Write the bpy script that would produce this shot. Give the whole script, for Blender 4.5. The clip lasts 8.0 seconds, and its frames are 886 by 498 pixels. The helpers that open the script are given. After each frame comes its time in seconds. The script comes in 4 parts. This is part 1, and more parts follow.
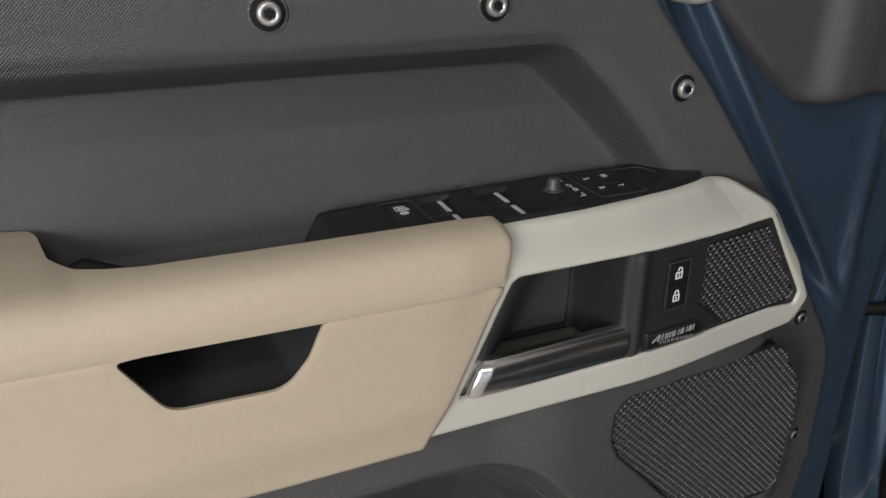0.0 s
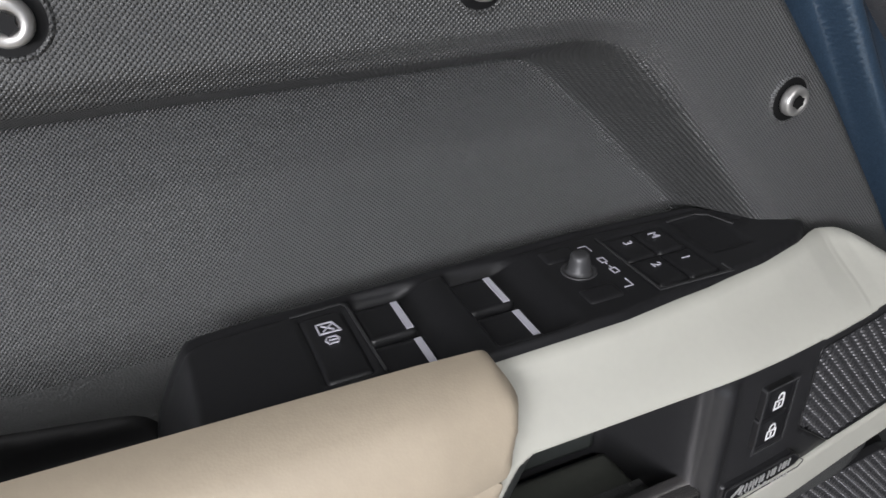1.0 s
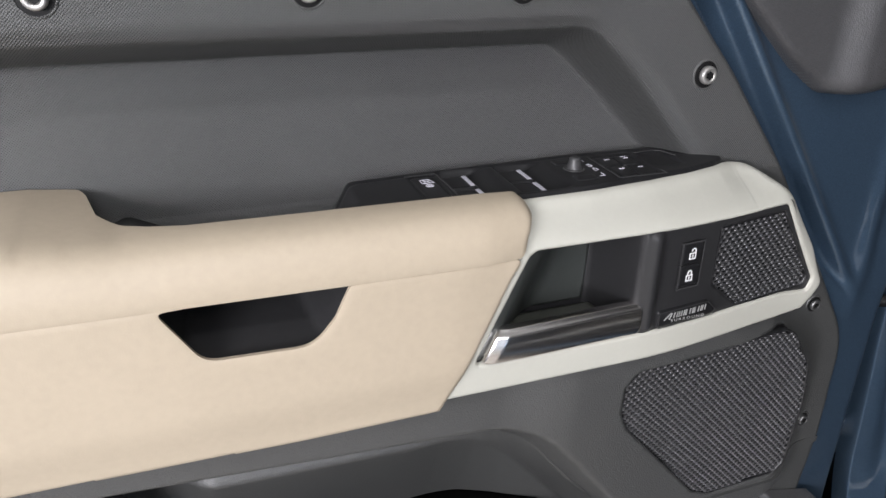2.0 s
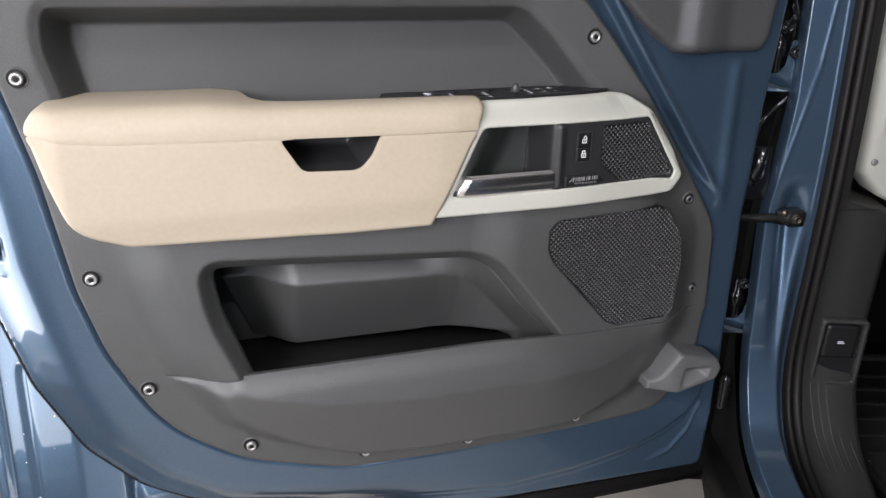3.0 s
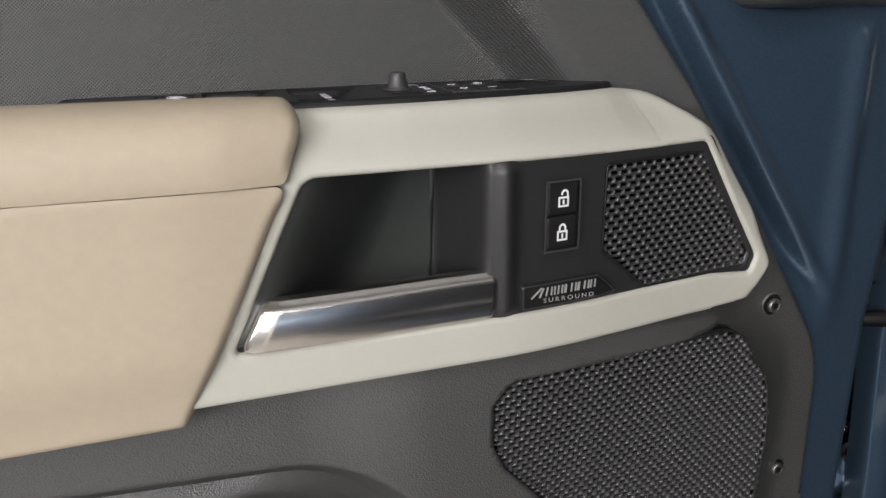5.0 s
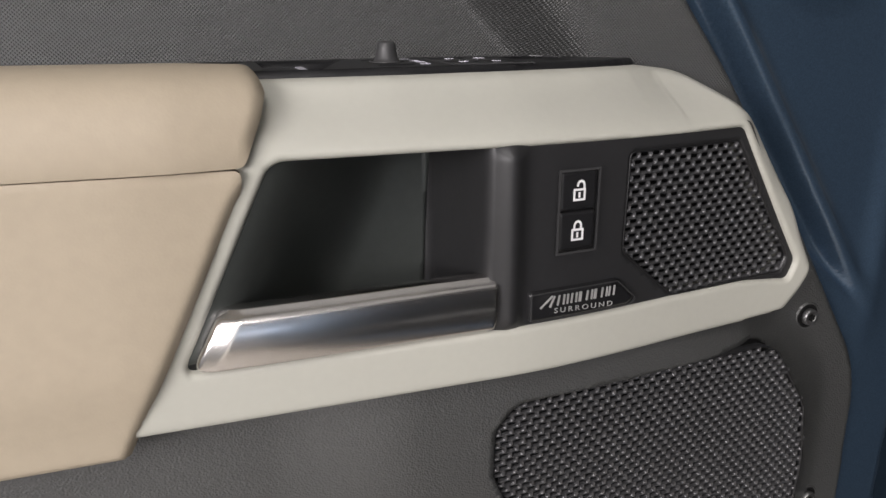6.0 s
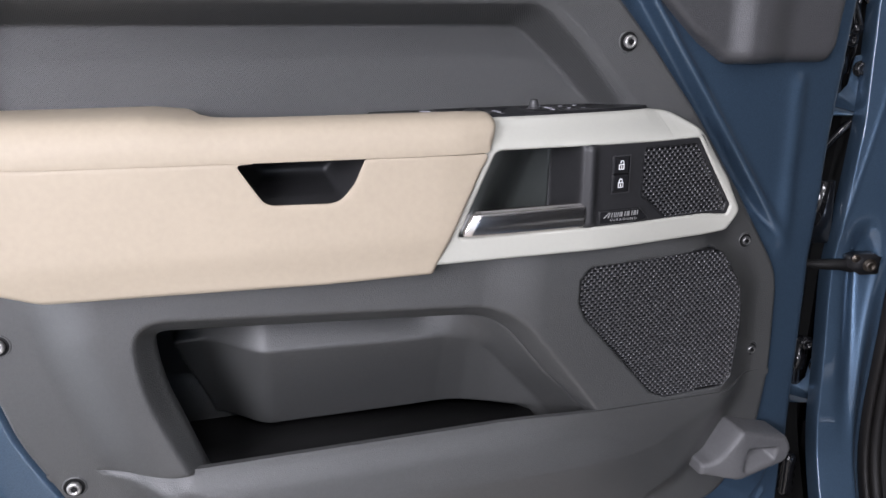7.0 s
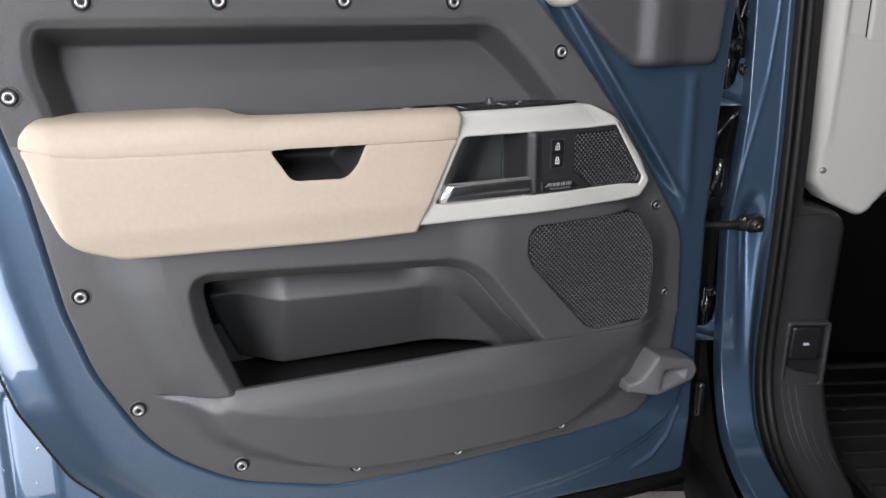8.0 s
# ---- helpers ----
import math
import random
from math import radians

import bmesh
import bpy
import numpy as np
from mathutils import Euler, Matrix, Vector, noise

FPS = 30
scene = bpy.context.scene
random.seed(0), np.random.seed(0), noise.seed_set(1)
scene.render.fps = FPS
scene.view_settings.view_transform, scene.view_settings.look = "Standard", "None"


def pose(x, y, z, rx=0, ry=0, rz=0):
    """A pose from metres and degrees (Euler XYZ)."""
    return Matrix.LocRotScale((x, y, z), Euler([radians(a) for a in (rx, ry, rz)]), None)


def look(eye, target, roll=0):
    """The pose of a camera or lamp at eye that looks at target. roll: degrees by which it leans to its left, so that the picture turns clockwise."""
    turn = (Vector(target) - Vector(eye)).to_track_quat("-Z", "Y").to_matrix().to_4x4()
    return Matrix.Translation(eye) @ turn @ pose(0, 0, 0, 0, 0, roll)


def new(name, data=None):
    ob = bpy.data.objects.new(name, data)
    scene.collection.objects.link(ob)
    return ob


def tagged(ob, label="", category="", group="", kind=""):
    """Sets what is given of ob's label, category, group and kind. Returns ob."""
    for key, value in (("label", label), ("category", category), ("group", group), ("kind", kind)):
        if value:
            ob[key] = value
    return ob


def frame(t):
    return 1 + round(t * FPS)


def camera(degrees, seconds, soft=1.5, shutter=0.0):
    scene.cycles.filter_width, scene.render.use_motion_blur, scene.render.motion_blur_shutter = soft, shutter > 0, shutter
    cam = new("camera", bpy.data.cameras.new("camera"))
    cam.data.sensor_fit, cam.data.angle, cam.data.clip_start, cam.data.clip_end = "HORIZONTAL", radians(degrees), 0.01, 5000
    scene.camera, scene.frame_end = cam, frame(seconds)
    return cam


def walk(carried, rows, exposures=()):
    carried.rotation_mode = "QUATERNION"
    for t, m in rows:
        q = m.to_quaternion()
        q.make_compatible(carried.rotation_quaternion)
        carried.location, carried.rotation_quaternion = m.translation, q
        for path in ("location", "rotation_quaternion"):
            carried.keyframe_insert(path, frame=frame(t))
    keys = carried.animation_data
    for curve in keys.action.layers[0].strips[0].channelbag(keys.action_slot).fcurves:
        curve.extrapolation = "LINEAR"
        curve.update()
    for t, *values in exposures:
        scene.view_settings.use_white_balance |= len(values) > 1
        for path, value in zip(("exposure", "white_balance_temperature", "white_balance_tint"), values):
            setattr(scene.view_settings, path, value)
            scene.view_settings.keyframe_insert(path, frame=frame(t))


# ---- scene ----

# ---------------------------------------------------------------- camera
cam = camera(62.4, 8.0)
PATH = [
    (0, (-0.184, -0.4184, 1.3144), (0.3624, 0.936, 0.6608), -0.5),
    (0.5, (-0.1136, -0.2648, 1.3144), (0.436, 1.0368, 0.5648), -1.2),
    (1, (-0.0904, -0.2216, 1.3112), (0.4552, 1.0504, 0.508), -1.3),
    (1.5, (-0.1112, -0.2592, 1.3144), (0.4184, 1.0464, 0.556), -0.3),
    (2, (-0.1912, -0.4408, 1.3176), (0.3, 0.9168, 0.628), 0.8),
    (2.2, (-0.228, -0.5416, 1.3216), (0.2528, 0.8224, 0.6384), 1.5),
    (3.3, (-0.2688, -0.8776, 1.2736), (0.136, 0.5736, 0.7352), -0.2),
    (3.5, (-0.2632, -0.8696, 1.268), (0.1464, 0.5872, 0.7488), -0.5),
    (4, (-0.2136, -0.7432, 1.2608), (0.2312, 0.7088, 0.756), -0.9),
    (4.5, (-0.096, -0.5208, 1.2136), (0.3632, 0.9296, 0.7176), -1.2),
    (4.7, (-0.0632, -0.4496, 1.1992), (0.4096, 0.9928, 0.6936), -0.7),
    (5.8, (-0.0096, -0.32, 1.16), (0.4768, 1.128, 0.684), -0.7),
    (6, (-0.0136, -0.328, 1.1632), (0.468, 1.116, 0.6712), -0.1),
    (6.5, (-0.0928, -0.4656, 1.1816), (0.36, 0.996, 0.7136), -0.4),
    (7, (-0.2176, -0.6872, 1.216), (0.1936, 0.7904, 0.7608), -0.5),
    (7.5, (-0.3048, -0.848, 1.232), (0.1064, 0.6296, 0.7744), -0.2),
    (8, (-0.3128, -0.8824, 1.2384), (0.2008, 0.5608, 0.7744), -1.0),
]
walk(cam, [(t, look(eye, target, roll)) for t, eye, target, roll in PATH], exposures=(
    (0.0, -0.18, 6800, 10), (0.5, 0.12, 6600, 8), (1.0, 0.30, 6400, 10), (1.5, 0.39, 6500, 9), (2.0, 0.50, 6450, 11), (3.5, 0.38, 6480, 12), (4.0, 0.27, 6700, 11),
    (4.5, 0.24, 6750, 10), (6.0, 0.13, 6850, 12), (6.5, 0.58, 6180, 15), (7.0, 0.48, 6180, 15), (7.5, 0.41, 6220, 16), (8.0, 0.42, 6250, 14)))

# ---------------------------------------------------------------- light
world = bpy.data.worlds.new("world")
scene.world = world
world.use_nodes = True
world.node_tree.nodes["Background"].inputs["Color"].default_value = (0.75, 0.8, 0.9, 1)
world.node_tree.nodes["Background"].inputs["Strength"].default_value = 0.01


def area_lamp(name, eye, target, wide, high, watts, colour):
    data = bpy.data.lights.new(name, "AREA")
    data.shape, data.size, data.size_y = "RECTANGLE", wide, high
    data.energy, data.color = watts, colour
    ob = new(name, data)
    ob.matrix_world = look(eye, target)
    return ob


# daylight that comes in through the open front of the hall, and a row of ceiling panels
area_lamp("daylight_opening", (-1.09, -1.45, 1.42), (0.0, -1.45, 1.00), 1.5, 0.48, 43, (0.97, 0.955, 1.0))
area_lamp("window_daylight", (-1.09, 0.22, 1.20), (0.0, 0.22, 1.20), 0.8, 1.4, 12, (0.93, 0.96, 1.0))
area_lamp("doorway_daylight", (1.65, -5.88, 1.26), (1.65, 0.0, 1.26), 5.2, 2.2, 340, (0.95, 0.97, 1.0))
CEILING_Z = 3.4
PANELS = [(-0.60, -2.0), (-0.60, -3.2), (-0.60, -4.4)]
for px, py in PANELS:
    area_lamp("ceiling_panel_light", (px, py, CEILING_Z - 0.07), (px, py, 0), 0.76, 0.28, 17, (1.0, 0.98, 1.0))


# ---------------------------------------------------------------- materials
def material(name, colour, rough=0.5, metal=0.0, coat=0.0, spec=0.5):
    mat = bpy.data.materials.new(name)
    mat.use_nodes = True
    b = mat.node_tree.nodes["Principled BSDF"]
    b.inputs["Base Color"].default_value = (*colour, 1)
    b.inputs["Roughness"].default_value = rough
    b.inputs["Metallic"].default_value = metal
    b.inputs["Coat Weight"].default_value = coat
    b.inputs["Coat Roughness"].default_value = 0.04
    b.inputs["Specular IOR Level"].default_value = spec
    return mat


def tools(mat):
    nodes, links = mat.node_tree.nodes, mat.node_tree.links

    def node(kind, **values):
        n = nodes.new(kind)
        for key, value in values.items():
            if key in n.inputs:
                n.inputs[key].default_value = value
        return n
    return nodes, links, node, nodes["Principled BSDF"]


def mottle(mat, colour, amount=0.12, scale=7.0, fine=220.0, rough=None):
    """Slow and fine variation of colour and gloss, in object space."""
    nodes, links, node, b = tools(mat)
    co = node("ShaderNodeTexCoord")
    slow = node("ShaderNodeTexNoise", Scale=scale, Detail=4.0)
    quick = node("ShaderNodeTexNoise", Scale=fine, Detail=3.0)
    for n in (slow, quick):
        links.new(co.outputs["Object"], n.inputs["Vector"])
    add = node("ShaderNodeMath")
    add.operation = "ADD"
    links.new(slow.outputs["Fac"], add.inputs[0])
    links.new(quick.outputs["Fac"], add.inputs[1])
    ramp = node("ShaderNodeMapRange")
    ramp.inputs["From Min"].default_value, ramp.inputs["From Max"].default_value = 0.7, 1.3
    ramp.inputs["To Min"].default_value, ramp.inputs["To Max"].default_value = 1 - amount, 1 + amount
    links.new(add.outputs[0], ramp.inputs["Value"])
    mix = node("ShaderNodeVectorMath")
    mix.operation = "SCALE"
    mix.inputs[0].default_value = colour
    links.new(ramp.outputs[0], mix.inputs["Scale"])
    links.new(mix.outputs[0], b.inputs["Base Color"])
    if rough:
        gloss = node("ShaderNodeMapRange")
        gloss.inputs["To Min"].default_value, gloss.inputs["To Max"].default_value = rough
        links.new(slow.outputs["Fac"], gloss.inputs["Value"])
        links.new(gloss.outputs[0], b.inputs["Roughness"])
    return co, quick


def bumped(mat, height, strength, distance):
    nodes, links, node, b = tools(mat)
    bump = node("ShaderNodeBump", Strength=strength, Distance=distance)
    links.new(height, bump.inputs["Height"])
    links.new(bump.outputs[0], b.inputs["Normal"])


def grain_plastic(name, colour, rough=(0.40, 0.52), weave_from=None, spec=0.5):
    """Moulded dark plastic: leather grain below, fine staggered studs above weave_from."""
    mat = material(name, colour, 0.45, spec=spec)
    co, quick = mottle(mat, colour, 0.10, 5.0, 300.0, rough)
    nodes, links, node, b = tools(mat)
    leather = node("ShaderNodeTexVoronoi", Scale=950.0)
    links.new(co.outputs["Object"], leather.inputs["Vector"])
    soft = node("ShaderNodeMath")
    soft.operation = "MULTIPLY"
    soft.inputs[1].default_value = 0.4
    links.new(leather.outputs["Distance"], soft.inputs[0])
    height = soft.outputs[0]
    if weave_from is not None:
        split = node("ShaderNodeSeparateXYZ")
        links.new(co.outputs["Object"], split.inputs[0])
        flat = node("ShaderNodeCombineXYZ")
        links.new(split.outputs["X"], flat.inputs["X"])
        links.new(split.outputs["Z"], flat.inputs["Y"])
        turn = node("ShaderNodeMapping")
        turn.inputs["Rotation"].default_value = (0, 0, radians(45))
        links.new(flat.outputs[0], turn.inputs["Vector"])
        studs = node("ShaderNodeTexVoronoi", Scale=790.0, Randomness=0.0)
        studs.voronoi_dimensions = "2D"
        links.new(turn.outputs[0], studs.inputs["Vector"])
        inv = node("ShaderNodeMapRange")
        inv.interpolation_type = "SMOOTHSTEP"
        inv.inputs["From Min"].default_value, inv.inputs["From Max"].default_value = 0.12, 0.52
        inv.inputs["To Min"].default_value, inv.inputs["To Max"].default_value = 0.64, 0.0
        links.new(studs.outputs["Distance"], inv.inputs["Value"])
        side = node("ShaderNodeMath")
        side.operation = "GREATER_THAN"
        side.inputs[1].default_value = weave_from
        links.new(split.outputs["Z"], side.inputs[0])
        pick = node("ShaderNodeMix")
        links.new(side.outputs[0], pick.inputs["Factor"])
        links.new(soft.outputs[0], pick.inputs["A"])
        links.new(inv.outputs[0], pick.inputs["B"])
        height = pick.outputs["Result"]
    bumped(mat, height, 0.85, 0.0008)
    return mat


def leather_skin(name, colour):
    mat = material(name, colour, 0.5, spec=0.35)
    co, quick = mottle(mat, colour, 0.035, 6.0, 180.0, (0.46, 0.58))
    nodes, links, node, b = tools(mat)
    pores = node("ShaderNodeTexVoronoi", Scale=900.0)
    folds = node("ShaderNodeTexNoise", Scale=40.0, Detail=5.0)
    links.new(co.outputs["Object"], pores.inputs["Vector"])
    links.new(co.outputs["Object"], folds.inputs["Vector"])
    add = node("ShaderNodeMath")
    add.operation = "MULTIPLY_ADD"
    links.new(folds.outputs["Fac"], add.inputs[0])
    add.inputs[1].default_value = 2.0
    links.new(pores.outputs["Distance"], add.inputs[2])
    bumped(mat, add.outputs[0], 0.05, 0.0005)
    return mat


def plain(name, colour, rough, metal=0.0, coat=0.0, amount=0.08, spec=0.5, bump=0.12):
    mat = material(name, colour, rough, metal, coat, spec)
    co, quick = mottle(mat, colour, amount, 9.0, 260.0, (max(0.03, rough - 0.05), rough + 0.06))
    if bump:
        bumped(mat, quick.outputs["Fac"], bump, 0.0003)
    return mat


def car_paint(name, colour):
    mat = material(name, colour, 0.37, 0.68, 1.0)
    mat.node_tree.nodes["Principled BSDF"].inputs["Coat IOR"].default_value = 1.55
    nodes, links, node, b = tools(mat)
    co = node("ShaderNodeTexCoord")
    flake = node("ShaderNodeTexVoronoi", Scale=1500.0)
    links.new(co.outputs["Object"], flake.inputs["Vector"])
    ramp = node("ShaderNodeMapRange")
    ramp.inputs["To Min"].default_value, ramp.inputs["To Max"].default_value = 0.85, 1.2
    links.new(flake.outputs["Color"], ramp.inputs["Value"])
    mix = node("ShaderNodeVectorMath")
    mix.operation = "SCALE"
    mix.inputs[0].default_value = colour
    links.new(ramp.outputs[0], mix.inputs["Scale"])
    links.new(mix.outputs[0], b.inputs["Base Color"])
    peel = node("ShaderNodeTexNoise", Scale=90.0, Detail=2.0)
    links.new(co.outputs["Object"], peel.inputs["Vector"])
    bump = node("ShaderNodeBump", Strength=0.05, Distance=0.001)
    links.new(peel.outputs["Fac"], bump.inputs["Height"])
    links.new(bump.outputs[0], b.inputs["Coat Normal"])
    return mat


def glow(name, colour, strength):
    mat = material(name, colour, 0.4)
    b = mat.node_tree.nodes["Principled BSDF"]
    b.inputs["Emission Color"].default_value = (*colour, 1)
    b.inputs["Emission Strength"].default_value = strength
    return mat


PANEL = grain_plastic("charcoal_grained_plastic", (0.055, 0.056, 0.0545), weave_from=1.125, spec=1.0)
DARK = grain_plastic("dark_grained_plastic", (0.032, 0.032, 0.031))
MIRROR_GREY = grain_plastic("mirror_grey_plastic", (0.060, 0.060, 0.062), rough=(0.32, 0.42))
GREY_LIGHT = grain_plastic("mid_grey_plastic", (0.095, 0.095, 0.097))
TAN = leather_skin("tan_leather", (0.43, 0.365, 0.276))
CREAM = plain("cream_plastic", (0.47, 0.465, 0.41), 0.48, amount=0.02)
BLACK = plain("satin_black_plastic", (0.012, 0.012, 0.013), 0.38)
# BLACK_MATT also colours the blocks and sheets that stand in for deep shade
BLACK_MATT = plain("matt_black_and_shade", (0.006, 0.006, 0.006), 0.6, spec=0.3)
CAVITY = plain("recess_dark_plastic", (0.048, 0.053, 0.050), 0.34)
LEDGE_GREY = plain("recess_floor_plastic", (0.060, 0.063, 0.054), 0.4)
KNOB = plain("dark_grey_knob", (0.045, 0.045, 0.046), 0.4)
SILVER = plain("silver_print", (0.42, 0.42, 0.41), 0.35, 0.3, bump=0.0)
INSERT_BLACK = plain("satin_dark_insert", (0.022, 0.022, 0.023), 0.42)
CHANNEL = plain("dark_glossy_film", (0.016, 0.022, 0.030), 0.2)
SATIN_METAL = plain("brushed_satin_metal", (0.82, 0.79, 0.77), 0.23, 1.0, amount=0.05, bump=0.02)
STEEL = plain("zinc_screw_metal", (0.48, 0.47, 0.45), 0.38, 0.75)
DULL_STEEL = plain("dull_screw_metal", (0.26, 0.26, 0.26), 0.4, 0.9)
GRILLE = plain("black_grille_metal", (0.085, 0.085, 0.088), 0.30, 0.55, amount=0.05, bump=0.0)
BLUE = car_paint("blue_metallic_paint", (0.074, 0.124, 0.190))
GLOSS_BLACK = plain("glossy_black_paint", (0.008, 0.008, 0.009), 0.12, spec=0.6, bump=0.0)
BRONZE = plain("dark_bronze_bolt", (0.10, 0.085, 0.07), 0.34, 0.85)
RUBBER = plain("black_rubber", (0.009, 0.008, 0.0075), 0.55, spec=0.3)
INK = plain("white_print", (0.80, 0.80, 0.80), 0.5, bump=0.0, amount=0.02)
INK_DIM = plain("grey_print", (0.55, 0.54, 0.60), 0.5, bump=0.0, amount=0.02)
CHROME_WET = plain("wet_bead", (0.55, 0.60, 0.66), 0.08, 0.6, bump=0.0)
CONCRETE = plain("brown_floor", (0.46, 0.425, 0.375), 0.28, amount=0.18)
WALL_PAINT = plain("white_wall_paint", (0.36, 0.36, 0.355), 0.8, amount=0.06)
CARPET = plain("black_rubber_mat", (0.020, 0.020, 0.019), 0.42, amount=0.3, bump=0.6)


# ---------------------------------------------------------------- building helpers
def smooth(t):
    t = np.clip(t, 0, 1)
    return t * t * (3 - 2 * t)


def round_edge(d, r):
    """How far a rounded edge of radius r falls back at the distance d inside it."""
    k = np.clip(r - d, 0, r)
    return r - np.sqrt(np.maximum(r * r - k * k, 0))


def rounded(points, radius, n=5):
    """A closed outline with its corners rounded. radius: one, or one a corner."""
    out = []
    count = len(points)
    for i, p in enumerate(points):
        r = radius[i] if isinstance(radius, (list, tuple)) else radius
        p = np.array(p, float)
        a, b = np.array(points[i - 1], float) - p, np.array(points[(i + 1) % count], float) - p
        la, lb = np.linalg.norm(a), np.linalg.norm(b)
        a, b = a / la, b / lb
        angle = math.acos(max(-1, min(1, float(a @ b))))
        if r <= 0 or angle > 3.10:
            out.append(tuple(p))
            continue
        cut = min(r / math.tan(angle / 2), 0.48 * la, 0.48 * lb)
        for k in range(n + 1):
            t = k / n
            q = (1 - t) ** 2 * (p + a * cut) + 2 * t * (1 - t) * p + t * t * (p + b * cut)
            out.append(tuple(q))
    return out


def nearest(P, poly):
    """Signed distance (plus inside) and the closest point of a closed outline, for many points."""
    A = np.array(poly, float)
    B = np.roll(A, -1, axis=0)
    best = np.full(len(P), 1e9)
    close = np.zeros_like(P)
    inside = np.zeros(len(P), bool)
    for a, b in zip(A, B):
        e = b - a
        t = np.clip(((P - a) @ e) / max(e @ e, 1e-12), 0, 1)
        q = a + t[:, None] * e
        d = np.hypot(*(P - q).T)
        hit = d < best
        best[hit], close[hit] = d[hit], q[hit]
        cross = (a[1] > P[:, 1]) != (b[1] > P[:, 1])
        with np.errstate(divide="ignore", invalid="ignore"):
            xs = a[0] + (P[:, 1] - a[1]) * e[0] / (e[1] if e[1] else 1e-12)
        inside ^= cross & (P[:, 0] < xs)
    return np.where(inside, best, -best), close


def front(u, v, h):
    """Outlines drawn on the door: u along it, v up, h into it."""
    return np.stack([u, h, v], 1)


def top(u, v, h):
    """Outlines drawn on a level top: u along the door, v into it, h down."""
    return np.stack([u, v, -h], 1)


def link_mesh(name, verts, faces, mat, parent=None, label="", soft=True):
    me = bpy.data.meshes.new(name)
    me.from_pydata([tuple(map(float, v)) for v in verts], [], [tuple(map(int, f)) for f in faces])
    me.materials.append(mat)
    if soft:
        me.shade_smooth()
    me.update()
    ob = new(name, me)
    if parent:
        ob.parent = parent
        ob.matrix_parent_inverse = Matrix.Translation(-parent.location)
    if label:
        ob["label"] = label
    return ob


def part(name, bm, mat, parent=None, label="", soft=True):
    bm.verts.ensure_lookup_table()
    bm.verts.index_update()
    verts = [v.co[:] for v in bm.verts]
    faces = [[v.index for v in f.verts] for f in bm.faces]
    bm.free()
    return link_mesh(name, verts, faces, mat, parent, label, soft)


def sheet(name, outline, depth, step, mat, parent, holes=(), skirt=0.01, place=front, label="", sharp=False):
    """A moulded skin over an outline: depth(u, v, d) with d the distance inside the outline. Its rim turns back by skirt."""
    lo, hi = np.min(outline, 0) - step, np.max(outline, 0) + step
    us, vs = np.arange(lo[0], hi[0] + step, step), np.arange(lo[1], hi[1] + step, step)
    nu, nv = len(us), len(vs)
    U, V = np.meshgrid(us, vs, indexing="ij")
    P = np.stack([U.ravel(), V.ravel()], 1)
    C = (P.reshape(nu, nv, 2)[:-1, :-1] + step / 2).reshape(-1, 2)
    keep = nearest(C, outline)[0] > 0
    for hole in holes:
        keep &= nearest(C, hole)[0] < 0
    keep = keep.reshape(nu - 1, nv - 1)
    i, j = np.nonzero(keep)
    idx = i * nv + j
    quads = np.stack([idx, idx + nv, idx + nv + 1, idx + 1], 1)
    edges = {}
    for q in quads:
        for a, b in zip(q, np.roll(q, -1)):
            a, b = int(a), int(b)
            if (b, a) in edges:
                del edges[(b, a)]
            else:
                edges[(a, b)] = True
    rim = sorted({a for e in edges for a in e})
    if rim:
        R = P[rim]
        best, snap = nearest(R, outline)
        best = np.abs(best)
        for hole in holes:
            d, q = nearest(R, hole)
            use = np.abs(d) < best
            snap[use], best[use] = q[use], np.abs(d)[use]
        P[rim] = snap
    used = np.unique(quads)
    index = -np.ones(len(P), int)
    index[used] = np.arange(len(used))
    Q = P[used]
    d = np.maximum(nearest(Q, outline)[0], 0)
    h = depth(Q[:, 0], Q[:, 1], d)
    verts = place(Q[:, 0], Q[:, 1], h)
    faces = [tuple(f) for f in index[quads]]
    if skirt is not None:
        rim_i = index[rim]
        back = h[rim_i] + (skirt(Q[rim_i, 0], Q[rim_i, 1]) - h[rim_i] if callable(skirt) else skirt)
        extra = place(Q[rim_i, 0], Q[rim_i, 1], back)
        at = {r: len(verts) + k for k, r in enumerate(rim)}
        n = len(verts) + len(extra)
        verts = np.concatenate([verts, extra] + ([verts[rim_i]] if sharp else []))
        split = sharp(Q[rim_i, 0], Q[rim_i, 1]) if callable(sharp) else np.full(len(rim), bool(sharp))
        low = {r: n + k if split[k] else index[r] for k, r in enumerate(rim)}
        faces += [(low[b], low[a], at[a], at[b]) for a, b in edges]
    return link_mesh(name, verts, faces, mat, parent, label)


def box_bm(x0, x1, y0, y1, z0, z1, bevel=0.002, bm=None):
    bm = bm or bmesh.new()
    made = bmesh.ops.create_cube(bm, size=1)["verts"]
    bmesh.ops.scale(bm, verts=made, vec=(x1 - x0, y1 - y0, z1 - z0))
    bmesh.ops.translate(bm, verts=made, vec=((x0 + x1) / 2, (y0 + y1) / 2, (z0 + z1) / 2))
    if bevel:
        edges = list({e for v in made for e in v.link_edges})
        bmesh.ops.bevel(bm, geom=edges, offset=bevel, segments=2, affect="EDGES")
    return bm


